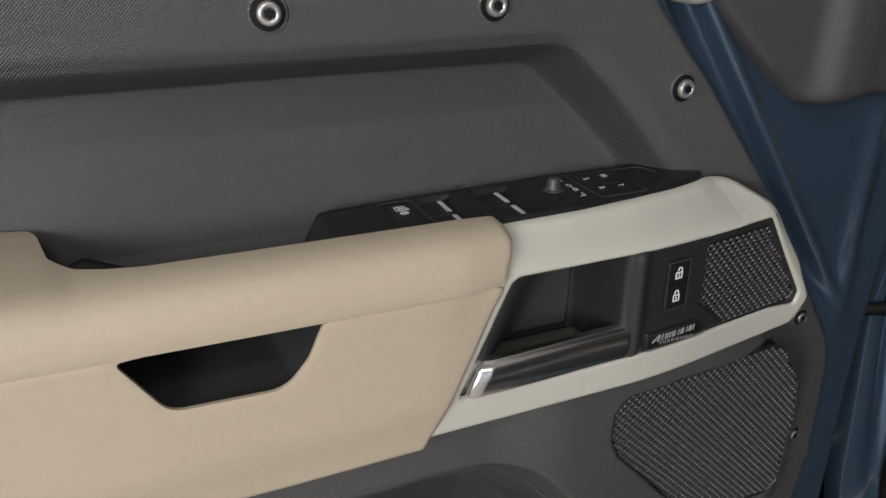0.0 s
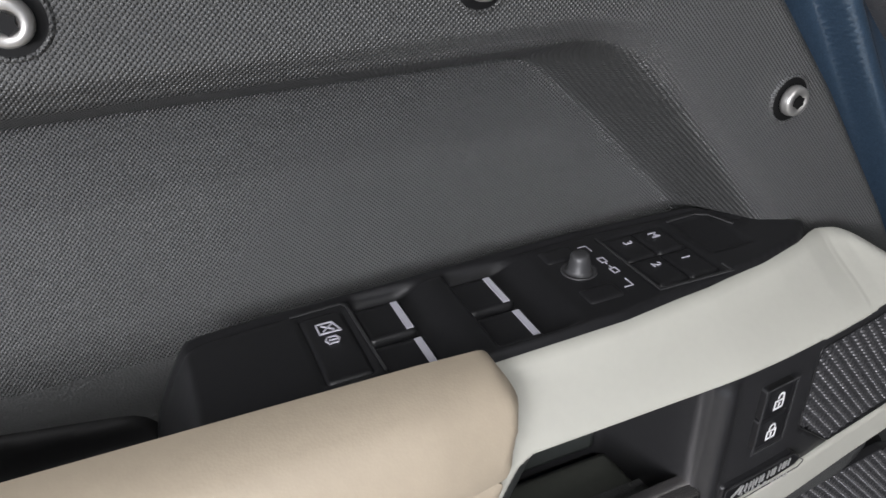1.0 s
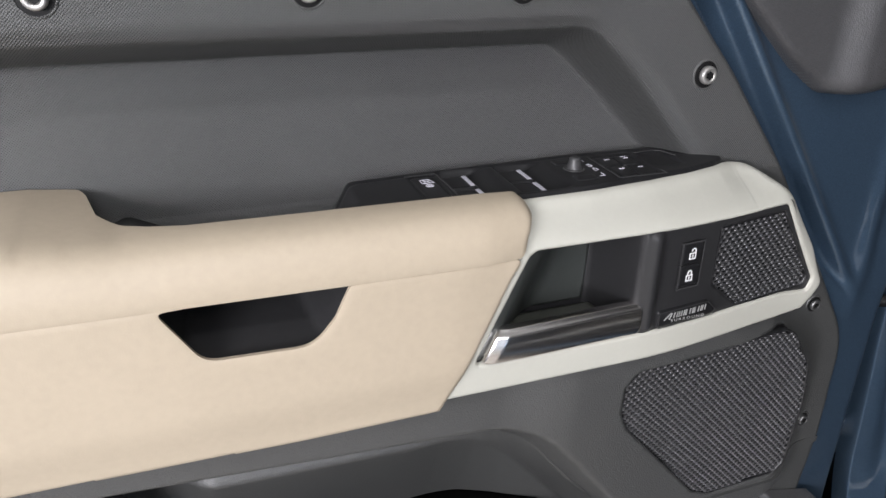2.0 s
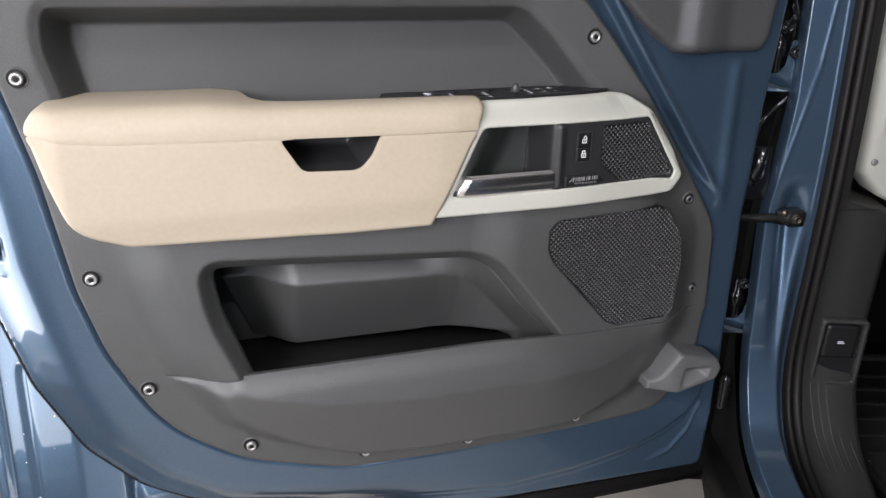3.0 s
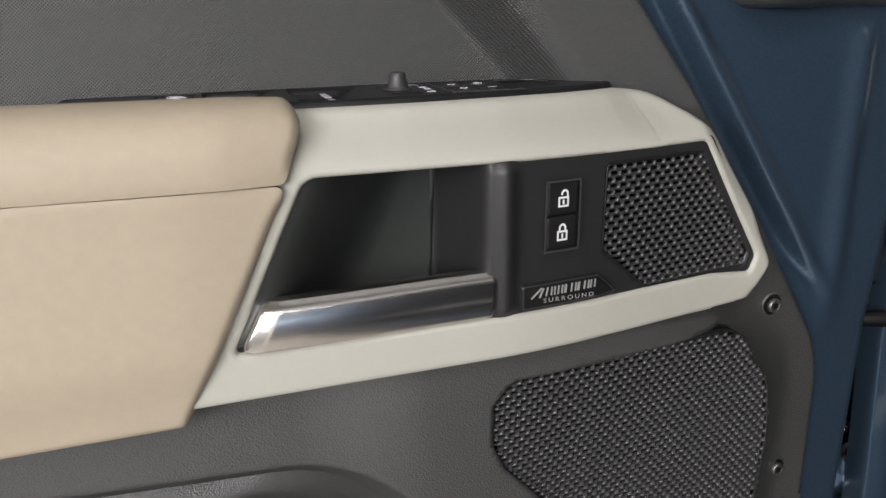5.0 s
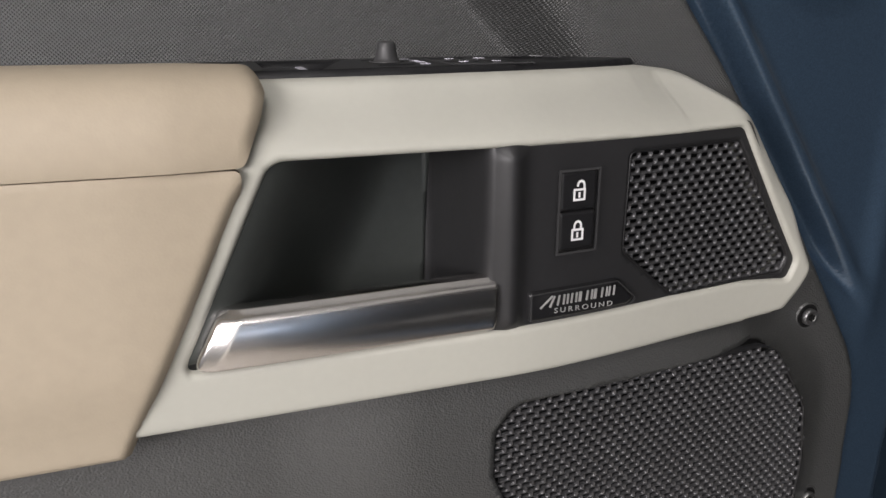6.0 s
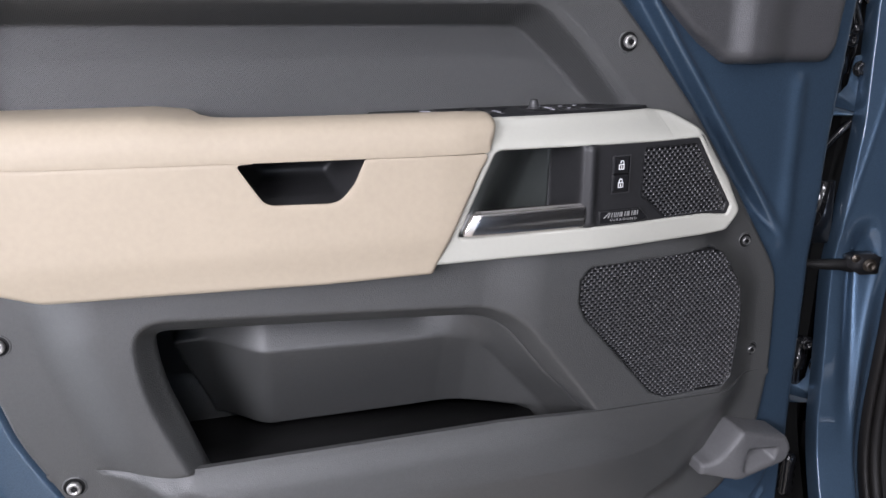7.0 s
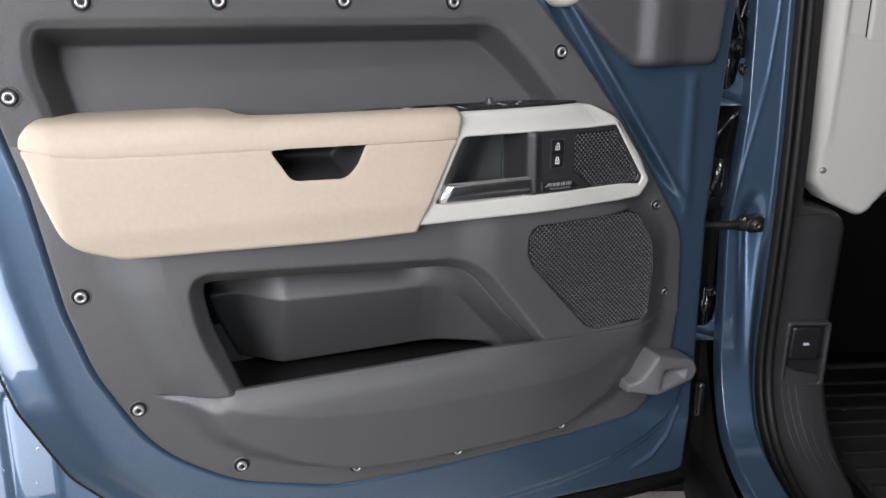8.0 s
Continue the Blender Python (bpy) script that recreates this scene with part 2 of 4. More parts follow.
def lathe(profile, n=20):
    """A turned body about z from (radius, height) pairs."""
    verts, faces = [], []
    for r, z in profile:
        for k in range(n):
            a = 2 * math.pi * k / n
            verts.append((r * math.cos(a), r * math.sin(a), z))
    for i in range(len(profile) - 1):
        for k in range(n):
            m = (k + 1) % n
            faces.append((i * n + k, i * n + m, (i + 1) * n + m, (i + 1) * n + k))
    faces.append(tuple(range((len(profile) - 1) * n, len(profile) * n)))
    faces.append(tuple(reversed(range(n))))
    return verts, faces


def moved(verts, m):
    return [tuple(m @ Vector(v)) for v in verts]


def strokes(lines, width, place_point, lift):
    """Flat raised strokes along polylines, for printed marks."""
    bm = bmesh.new()
    for line in lines:
        for a, b in zip(line[:-1], line[1:]):
            a, b = np.array(a, float), np.array(b, float)
            e = (b - a) / max(np.linalg.norm(b - a), 1e-9)
            n = np.array((-e[1], e[0])) * width / 2
            e = e * width * 0.45
            low = [bm.verts.new(place_point(*(p), 0.0)) for p in (a - e - n, b + e - n, b + e + n, a - e + n)]
            high = [bm.verts.new(place_point(*(p), lift)) for p in (a - e - n, b + e - n, b + e + n, a - e + n)]
            bm.faces.new(high)
            for k in range(4):
                m = (k + 1) % 4
                bm.faces.new((low[k], low[m], high[m], high[k]))
    bmesh.ops.recalc_face_normals(bm, faces=bm.faces)
    return bm


def lettering(name, body, size, m, mat, parent, spacing=1.0):
    """Letters as a thin mesh at the pose m."""
    curve = bpy.data.curves.new(name, "FONT")
    curve.body, curve.size, curve.extrude = body, size, 0.00015
    curve.align_x, curve.align_y = "CENTER", "CENTER"
    curve.space_character = spacing
    ob = bpy.data.objects.new(name, curve)
    scene.collection.objects.link(ob)
    bpy.context.view_layer.update()
    me = bpy.data.meshes.new_from_object(ob.evaluated_get(bpy.context.evaluated_depsgraph_get()))
    verts = [m @ v.co for v in me.vertices]
    faces = [tuple(p.vertices) for p in me.polygons]
    bpy.data.objects.remove(ob)
    bpy.data.meshes.remove(me)
    return link_mesh(name, verts, faces, mat, parent, soft=False)


def thing(name, base, label, category, group="", kind=""):
    ob = new(name)
    ob.location = base
    ob.empty_display_size = 0.05
    bpy.context.view_layer.update()
    return tagged(ob, label, category, group, kind)


# ---------------------------------------------------------------- hall
def slab(name, x0, x1, y0, y1, z0, z1, mat, label, category):
    ob = part(name, box_bm(x0, x1, y0, y1, z0, z1, 0), mat, soft=False)
    return tagged(ob, label, category, kind="structure")


slab("floor", -2.8, 5.2, -6.2, 4.2, -0.2, 0.0, CONCRETE, "worn brown concrete floor of a hall", "floor")
slab("ceiling", -2.8, 5.2, -6.2, 4.2, CEILING_Z, CEILING_Z + 0.15, WALL_PAINT, "plain grey painted ceiling", "ceiling")
slab("wall_north", -2.8, 5.2, 4.0, 4.2, 0, CEILING_Z, WALL_PAINT, "plain grey painted wall", "wall")
south = bmesh.new()
for x0, x1, z0, z1 in ((-2.8, -1.0, 0, CEILING_Z), (4.3, 5.2, 0, CEILING_Z), (-1.0, 4.3, 2.42, CEILING_Z), (-1.0, 4.3, 0, 0.10)):
    box_bm(x0, x1, -6.2, -5.9, z0, z1, 0, south)
tagged(part("wall_south", south, WALL_PAINT, soft=False), "plain grey painted wall with a wide daylight gateway", "wall", kind="structure")
slab("wall_east", 5.0, 5.2, -6.0, 4.0, 0, CEILING_Z, WALL_PAINT, "plain grey painted wall", "wall")
west = bmesh.new()
for y0, y1, z0, z1 in ((-6.0, -2.25, 0, CEILING_Z), (-0.65, -0.22, 0, CEILING_Z), (0.66, 4.0, 0, CEILING_Z), (-2.25, -0.65, 1.68, CEILING_Z), (-2.25, -0.65, 0, 1.16),
                       (-0.22, 0.66, 1.95, CEILING_Z), (-0.22, 0.66, 0, 0.45)):
    box_bm(-1.18, -1.04, y0, y1, z0, z1, 0, west)
tagged(part("wall_west", west, WALL_PAINT, soft=False), "plain grey painted wall with a wide daylight opening", "wall", kind="structure")

LAMP_FACE = glow("lamp_diffuser", (0.97, 0.98, 1.0), 6.0)
for px, py in PANELS:
    lamp = thing("ceiling_light", (px, py, CEILING_Z), "long white ceiling light panel, switched on", "lamp", "ceiling lights")
    part("frame", box_bm(px - 0.41, px + 0.41, py - 0.19, py + 0.19, CEILING_Z - 0.05, CEILING_Z, 0.004), WALL_PAINT, lamp)
    part("diffuser", box_bm(px - 0.38, px + 0.38, py - 0.15, py + 0.15, CEILING_Z - 0.06, CEILING_Z - 0.048, 0.002), LAMP_FACE, lamp)

# ---------------------------------------------------------------- the open door
car = thing("car", (0.70, 0.0, 0.0), "blue car with its front door open on tan and charcoal trim", "car")

# blue inner shell
SHELL_OUT = rounded([(-0.580, 1.36), (-0.580, 1.10), (-0.574, 0.960), (-0.562, 0.885), (-0.541, 0.789), (-0.496, 0.684), (-0.435, 0.612), (-0.34, 0.553),
                     (-0.20, 0.525), (0.0, 0.508), (0.44, 0.498), (0.446, 0.60), (0.442, 0.75), (0.440, 0.95), (0.450, 1.10), (0.466, 1.30), (0.468, 1.36)],
                    [0, 0.1, 0.1, 0.1, 0.1, 0.1, 0.1, 0.1, 0.1, 0.1, 0.02, 0.05, 0.1, 0.1, 0.1, 0.05, 0], 5)
SHELL_HOLE = rounded([(-0.455, 1.335), (-0.488, 1.225), (-0.458, 1.073), (-0.442, 0.934), (-0.423, 0.857), (-0.372, 0.747), (-0.286, 0.684),
                      (-0.160, 0.645), (0.0, 0.641), (0.20, 0.647), (0.325, 0.658), (0.368, 0.745), (0.374, 0.816), (0.368, 0.928),
                      (0.300, 1.029), (0.238, 1.121), (0.181, 1.194), (0.09, 1.30), (0.06, 1.335)], 0.05, 4)
PANEL_OUT = rounded([(-0.470, 1.345), (-0.505, 1.225), (-0.474, 1.073), (-0.458, 0.934), (-0.438, 0.850), (-0.385, 0.735), (-0.292, 0.668),
                     (-0.160, 0.628), (0.0, 0.624), (0.20, 0.630), (0.335, 0.640), (0.384, 0.740), (0.391, 0.816), (0.386, 0.938),
                     (0.322, 1.037), (0.258, 1.129), (0.197, 1.204), (0.10, 1.31), (0.07, 1.345)],
                    [0.01, 0.06, 0.3, 0.2, 0.2, 0.2, 0.2, 0.2, 0.2, 0.2, 0.06, 0.08, 0.1, 0.10, 0.3, 0.3, 0.3, 0.2, 0.01], 6)
RIDGE_A, RIDGE_B = np.array((0.194, 1.250)), np.array((0.370, 1.005))


def shell_depth(u, v, d):
    P = np.stack([u, v], 1)
    left = smooth((0.10 - u) / 0.35)
    y = 0.008 + 0.050 * left * (1 - smooth(d / 0.085)) ** 1.5 + (1 - left) * 0.012 * round_edge(d, 0.010) / 0.010
    y = y + left * 0.006 * round_edge(d, 0.006) / 0.006
    # ridge and sunk channel that run beside the trim panel up to the mirror
    e = (RIDGE_B - RIDGE_A) / np.linalg.norm(RIDGE_B - RIDGE_A)
    n = np.array((e[1], -e[0])) * -1
    side = (P - RIDGE_A) @ n
    along = (P - RIDGE_A) @ e
    on = smooth((u - 0.0) / 0.1) * smooth((0.355 - along) / 0.09)
    wide = 0.003 + 0.0215 * smooth((0.345 - along) / 0.12)
    sunk = smooth((0.001 - side) / 0.005) * smooth((side + wide) / 0.004)
    y = y + on * (0.004 + 0.010 * sunk - 0.007 * np.exp(-((side - 0.0045) / 0.0055) ** 2) - 0.003 * np.exp(-((side + wide + 0.0025) / 0.003) ** 2) * smooth((0.30 - along) / 0.10))
    # vertical swage towards the hinges and the bowed groove at the foot
    y = y - 0.004 * np.exp(-((u - 0.395 + 0.01 * (v - 1.0)) / 0.010) ** 2) * smooth((v - 0.93) / 0.1) * smooth((1.175 - v) / 0.02)
    arc = np.interp(u, [-0.4, -0.1, 0.09, 0.20, 0.29, 0.35, 0.39, 0.41, 0.425], [0.575, 0.540, 0.535, 0.543, 0.560, 0.583, 0.610, 0.64, 0.69])
    y = y + 0.005 * smooth((arc - v) / 0.010) + 0.004 * np.exp(-((v - arc) / 0.004) ** 2)
    bow = np.interp(u, [0.33, 0.37, 0.40, 0.415], [0.530, 0.545, 0.580, 0.625])
    y = y - 0.003 * np.exp(-((v - bow) / 0.005) ** 2) * smooth((u - 0.32) / 0.04) * smooth((0.425 - u) / 0.01)
    # rolled groove beside the trim panel
    g = -nearest(P, PANEL_OUT)[0]
    y = y + 0.008 * left * (1 - smooth((g - 0.0005) / 0.0075))
    # stamped dent with a lip round the latch
    k, _ = nearest(P, LATCH_DENT)
    y = y + 0.007 * smooth((k + 0.001) / 0.007)
    return y - 0.004 * np.exp(-((v - 0.954) / 0.004) ** 2) * smooth((u + 0.574) / 0.006) * smooth((-0.530 - u) / 0.008)


LATCH_DENT = rounded([(-0.590, 1.010), (-0.590, 0.957), (-0.528, 0.957), (-0.526, 1.004)], 0.010, 4)


LATCH_HOLE = rounded([(-0.566, 0.998), (-0.566, 0.966), (-0.536, 0.966), (-0.534, 0.992)], 0.005, 3)
door = sheet("door", SHELL_OUT, shell_depth, 0.0026, BLUE, car, holes=(SHELL_HOLE, LATCH_HOLE), skirt=0.03, label="open door with blue metallic painted steel shell")

RECESS = rounded([(-0.452, 1.255), (-0.461, 1.210), (-0.430, 1.06), (0.246, 1.06), (0.188, 1.142), (0.126, 1.212), (0.083, 1.252)], [0.04, 0.2, 0, 0, 0.1, 0.06, 0.06], 8)
BULGE = rounded([(-0.415, 1.10), (-0.405, 0.95), (-0.372, 0.83), (-0.33, 0.74), (0.32, 0.70), (0.352, 0.80), (0.350, 0.94), (0.285, 1.02), (0.16, 1.09)],
                [0, 0.1, 0.1, 0.05, 0.05, 0.1, 0.08, 0.05, 0], 6)
POCKET = rounded([(-0.326, 0.973), (-0.322, 0.90), (-0.245, 0.69), (0.235, 0.69), (0.098, 0.869), (0.035, 0.951)], [0.045, 0.25, 0, 0, 0.2, 0.10], 8)
POCKET_BACK = rounded([(-0.390, 0.909), (-0.390, 0.69), (0.190, 0.69), (0.095, 0.802), (0.036, 0.872), (0.000, 0.896)], [0.02, 0, 0, 0.2, 0.09, 0.06], 8)
TWEETER = rounded([(0.1665, 1.1045), (0.2330, 1.1050), (0.2775, 1.0400), (0.2740, 1.0310), (0.2000, 1.0300), (0.1660, 1.0580)],
                  [0.003, 0.004, 0.004, 0.004, 0.008, 0.006], 4)
WOOFER = rounded([(0.107, 0.972), (0.118, 0.985), (0.268, 0.989), (0.281, 0.984), (0.307, 0.944), (0.3125, 0.905), (0.308, 0.832), (0.298, 0.821), (0.223, 0.8175), (0.203, 0.826), (0.116, 0.926), (0.107, 0.945)],
                 [0.008, 0.012, 0.012, 0.012, 0.02, 0.1, 0.01, 0.012, 0.015, 0.015, 0.02, 0.015], 5)
LIP_Z = 0.814


def lean(u, v):
    """How far the loudspeaker's field leans forward towards its upper corner."""
    return 0.009 * smooth((v - 0.85) / 0.13) * smooth((u - 0.0) / 0.07) * smooth((0.32 - u) / 0.20) * smooth((1.06 - v) / 0.05)


def panel_depth(u, v, d):
    P = np.stack([u, v], 1)
    y = 0.5 * round_edge(d, 0.004)
    # shelf recess along the top
    r, _ = nearest(P, RECESS)
    floor_y = 0.060 - 0.022 * smooth((1.235 - v) / 0.15)
    k = np.clip((r - 0.010) / 0.0205, 0, 1)
    y = y + (0.005 * smooth(r / 0.010) + (floor_y - 0.005) * (0.75 * k + 0.25 * smooth(k))) * (r > 0)
    # forward swell that carries armrest, loudspeaker and pocket
    b, _ = nearest(P, BULGE)
    y = y - 0.036 * smooth((b + 0.014) / 0.074) * smooth((1.105 - v) / 0.03) - lean(u, v)
    # rim of the map pocket
    p, _ = nearest(P, POCKET)
    return y + 0.021 * (0.25 * smooth(p / 0.017) + 0.75 * np.clip(p / 0.017, 0, 1)) * (p > 0)


def inset(outline, k):
    """An outline moved inwards by k."""
    P = np.array(outline, float)
    e = np.roll(P, -1, axis=0) - np.roll(P, 1, axis=0)
    n = np.stack([-e[:, 1], e[:, 0]], 1) / np.maximum(np.linalg.norm(e, axis=1), 1e-9)[:, None]
    turn = np.sum(P[:, 0] * np.roll(P[:, 1], -1) - np.roll(P[:, 0], -1) * P[:, 1])
    return [tuple(q) for q in P + n * (k if turn > 0 else -k)]


POCKET_HOLE = inset(POCKET, 0.017)
LINER = [(-0.335, 0.985), (-0.335, 0.86), (-0.295, 0.71), (0.20, 0.71)] + [(x, z) for x, z in inset(POCKET, 0.006) if x > -0.02 and z > 0.72] + [(-0.05, 0.985)]


def liner_depth(u, v, d):
    P = np.stack([u, v], 1)
    p = np.maximum(nearest(P, POCKET_HOLE)[0], 0)
    q, _ = nearest(P, POCKET_BACK)
    swell = -0.036 * smooth((nearest(P, BULGE)[0] + 0.014) / 0.074)
    wide = smooth((u + 0.06) / 0.13)
    t = np.clip(p / np.maximum(p + np.maximum(-q, 0), 1e-6), 0, 1)
    deep = 0.064 - 0.026 * t + 0.050 * smooth((-0.205 - u) / 0.07)
    return np.minimum(swell + 0.0205 + (1 - wide) * deep + wide * 0.044 * t + 0.46 * np.maximum(np.interp(u, [-0.4, -0.02, 0.01, 0.04, 0.07, 0.10], [0.910, 0.899, 0.890, 0.870, 0.838, 0.80]) - v, 0) * smooth((0.15 - u) / 0.16) + 0.05 * smooth((0.795 - v) / 0.012) * smooth((0.10 - u) / 0.06), 0.128) + 0.0012 * (nearest(P, POCKET_HOLE)[0] <= 0.0005)


def clip_above(outline, z, tab=None):
    """The part of an outline above a height, with an optional tab that reaches further down."""
    pts = []
    n = len(outline)
    for i in range(n):
        a, b = outline[i], outline[(i + 1) % n]
        if a[1] >= z:
            pts.append(a)
        if (a[1] >= z) != (b[1] >= z):
            k = (z - a[1]) / (b[1] - a[1])
            pts.append((a[0] + k * (b[0] - a[0]), z))
            if tab and a[1] >= z:
                pts += tab
    return pts


def clip_below(outline, z):
    return [(x, -y) for x, y in clip_above([(x, -y) for x, y in outline], -z)]


UPPER_OUT = clip_above(PANEL_OUT, LIP_Z - 0.004, [(-0.285, LIP_Z - 0.004), (-0.262, 0.71), (0.24, 0.71), (0.165, LIP_Z - 0.004)])
LOWER_OUT = clip_below(PANEL_OUT, LIP_Z)
BIN = rounded([(-0.380, 0.86), (-0.362, 0.785), (-0.325, 0.730), (-0.283, 0.702), (-0.219, 0.673), (-0.143, 0.654), (-0.045, 0.646), (0.10, 0.646),
               (0.20, 0.650), (0.285, 0.668), (0.345, 0.76), (0.352, 0.86)], 0.06, 4)


def bin_depth(u, v, d):
    P = np.stack([u, v], 1)
    b = np.maximum(nearest(P, BIN)[0], 0)
    swell = -0.036 * smooth((nearest(P, BULGE)[0] + 0.014) / 0.074)
    end = smooth((u + 0.385) / 0.09) * (1 - 0.85 * smooth((u - 0.12) / 0.21))
    y = -(0.028 * smooth(b / (0.016 + 0.026 * smooth((-0.12 - u) / 0.2) + 0.030 * smooth((u - 0.16) / 0.12))) + 0.020 * smooth(b / 0.13)) * np.where(u < 0, end, 0.35 + 0.65 * end)
    y = y + 0.004 * smooth((v - LIP_Z + 0.032) / 0.030) * end
    k = smooth((u + 0.375) / 0.085) * smooth((0.385 - u) / 0.07)
    close = 1 - smooth((LIP_Z - v) / 0.07)
    w = smooth((u - 0.02) / 0.14)
    seam = (1 - w) * y + w * np.minimum(y, swell - 0.003)
    y = close * ((1 - k) * swell + k * seam) + (1 - close) * y
    shelf = np.interp(u, [-0.375, -0.31, -0.27, -0.23], [0.004, 0.026, 0.019, 0.012])
    ledge = 0.013 * np.clip(1 - (LIP_Z - v) / shelf, 0, 1) * smooth((-0.284 - u) / 0.03) * smooth((u + 0.378) / 0.02)
    return y + ledge + 0.5 * round_edge(d, 0.004) * (v < LIP_Z - 0.01)


sheet("trim_panel", UPPER_OUT, panel_depth, 0.0022, PANEL, door, holes=(WOOFER, POCKET_HOLE, [(-0.02, 1.035), (0.25, 1.035), (0.22, 1.105), (0.0, 1.105)]), skirt=0.012, label="charcoal studded plastic trim panel")
sheet("storage_bin", LOWER_OUT, bin_depth, 0.0032, PANEL, door, skirt=lambda u, v: np.where(v > LIP_Z - 0.002, bin_depth(u, v, v * 0 + 1) + 0.006, 0.014),
      sharp=True, label="charcoal plastic lower bin with open pocket")
sheet("pocket_liner", LINER, liner_depth, 0.0026, PANEL, door, skirt=lambda u, v: np.where(v > 0.80, -0.016, 0.060), label="charcoal back of the map pocket")

# black plate stands in for the shade behind the bin's lip
part("pocket_shade", box_bm(-0.300, 0.090, -0.030, 0.122, 0.772, 0.786, 0.002), BLACK_MATT, door, "black plate in place of shade at the pocket's bottom")
part("latch", box_bm(-0.567, -0.536, 0.062, 0.075, 0.964, 0.996, 0.002), BLACK, door, "black steel door latch")
part("latch_claw", box_bm(-0.560, -0.552, 0.045, 0.062, 0.972, 0.990, 0.002), STEEL, door)

# outer skin of the door, wider than the shell, with its stamped groove
SKIN_OUT = rounded([(-0.634, 1.36), (-0.634, 0.475), (0.452, 0.475), (0.470, 1.36)], [0, 0.03, 0.02, 0], 5)
GROOVE = rounded([(-0.579, 0.777), (-0.579, 0.54), (-0.45, 0.52), (-0.45, 0.777)], 0.022, 5)


def skin_depth(u, v, d):
    g, _ = nearest(np.stack([u, v], 1), GROOVE)
    y = 0.092 + 0.55 * np.clip(-0.515 - u, 0, 0.13) + 0.22 * (np.clip(v, 0.5, 0.9) - 0.66) * smooth((-0.30 - u) / 0.15) - 0.010 * smooth((0.022 - d) / 0.008) * (u < -0.4)
    y = y + 0.045 * smooth((u + 0.46) / 0.06) * smooth((0.40 - u) / 0.06) * smooth((v - 0.58) / 0.06)
    return y + 0.005 * np.exp(-(g / 0.005) ** 2) - 0.002 * smooth(g / 0.01)


sheet("outer_skin", SKIN_OUT, skin_depth, 0.005, BLUE, door, skirt=0.012, label="blue painted outer skin with stamped groove")
drop_v, drop_f = lathe([(0.0018, 0.0), (0.0017, 0.0005), (0.0011, 0.0009), (0.0004, 0.0011)], 10)
random.seed(5)
for k in range(16):
    x, z = random.uniform(-0.603, -0.500), random.uniform(0.50, 0.78)
    if nearest(np.array([(x, z)]), SHELL_OUT)[0][0] > -0.006:
        continue
    y = float(skin_depth(np.array([x]), np.array([z]), np.array([0.03]))[0])
    r = random.uniform(0.6, 1.5)
    link_mesh("water_drop", moved(drop_v, pose(x, y, z, 90) @ Matrix.Diagonal((r, r, r, 1))), drop_f, CHROME_WET, door, "clear water drop")


def tube(name, points, radius, mat, parent, label=""):
    """A round bead along a line of points."""
    P = np.array(points, float)
    verts, faces, n = [], [], 8
    T = np.gradient(P, axis=0)
    T /= np.linalg.norm(T, axis=1)[:, None]
    for p, t in zip(P, T):
        a = np.cross(t, (0.1, 1.0, 0.2))
        a /= np.linalg.norm(a)
        b = np.cross(t, a)
        for k in range(n):
            w = 2 * math.pi * k / n
            verts.append(p + radius * (math.cos(w) * a + math.sin(w) * b))
    for i in range(len(P) - 1):
        for k in range(n):
            m = (k + 1) % n
            faces.append((i * n + k, i * n + m, (i + 1) * n + m, (i + 1) * n + k))
    return link_mesh(name, verts, faces, mat, parent, label)


edge = [(x, 0.0655, z) for x, z in SHELL_OUT if x < 0.1 and z < 1.35]
tube("edge_seal", edge, 0.0035, RUBBER, door, "thin black rubber edge seal")
part("bottom_seal", box_bm(-0.30, 0.449, 0.012, 0.05, 0.470, 0.497, 0.006), RUBBER, door, "black rubber seal strip")

# dark mirror triangle cover
SAIL = rounded([(0.120, 1.345), (0.182, 1.270), (0.262, 1.198), (0.288, 1.1805), (0.418, 1.179), (0.429, 1.196), (0.436, 1.26), (0.440, 1.345)],
               [0, 0.02, 0.03, 0.025, 0.014, 0.014, 0.05, 0], 5)


def sail_depth(u, v, d):
    x = u - 0.02 * (v - 1.2)
    swell = 0.012 * smooth((x - 0.280) / 0.03) - 0.012 * smooth((x - 0.318) / 0.05)
    low = smooth((1.215 - v) / 0.02) + smooth((u - 0.39) / 0.02)
    return -0.004 - swell + 1.0 * round_edge(d, 0.005) + np.clip(low, 0, 1) * 1.1 * round_edge(d, 0.015)


sheet("mirror_cover", SAIL, sail_depth, 0.003, MIRROR_GREY, door, skirt=0.014, label="dark grey plastic mirror corner cover")
CAP = [(0.176 + 0.024 * math.cos(a), 1.278 + 0.017 * math.sin(a)) for a in np.linspace(0, 2 * math.pi, 28, endpoint=False)]
sheet("trim_cap", CAP, lambda u, v, d: -0.008 + round_edge(d, 0.012), 0.002, CREAM, door, skirt=0.014, label="round cream plastic cap")

# ---- armrest
SEAM = [(-0.459, 1.127), (-0.431, 1.120), (-0.39, 1.116), (-0.30, 1.114), (-0.20, 1.1125), (-0.10, 1.111), (-0.002, 1.110)]


def seam_z(u):
    return np.interp(u, [p[0] for p in SEAM], [p[1] for p in SEAM])


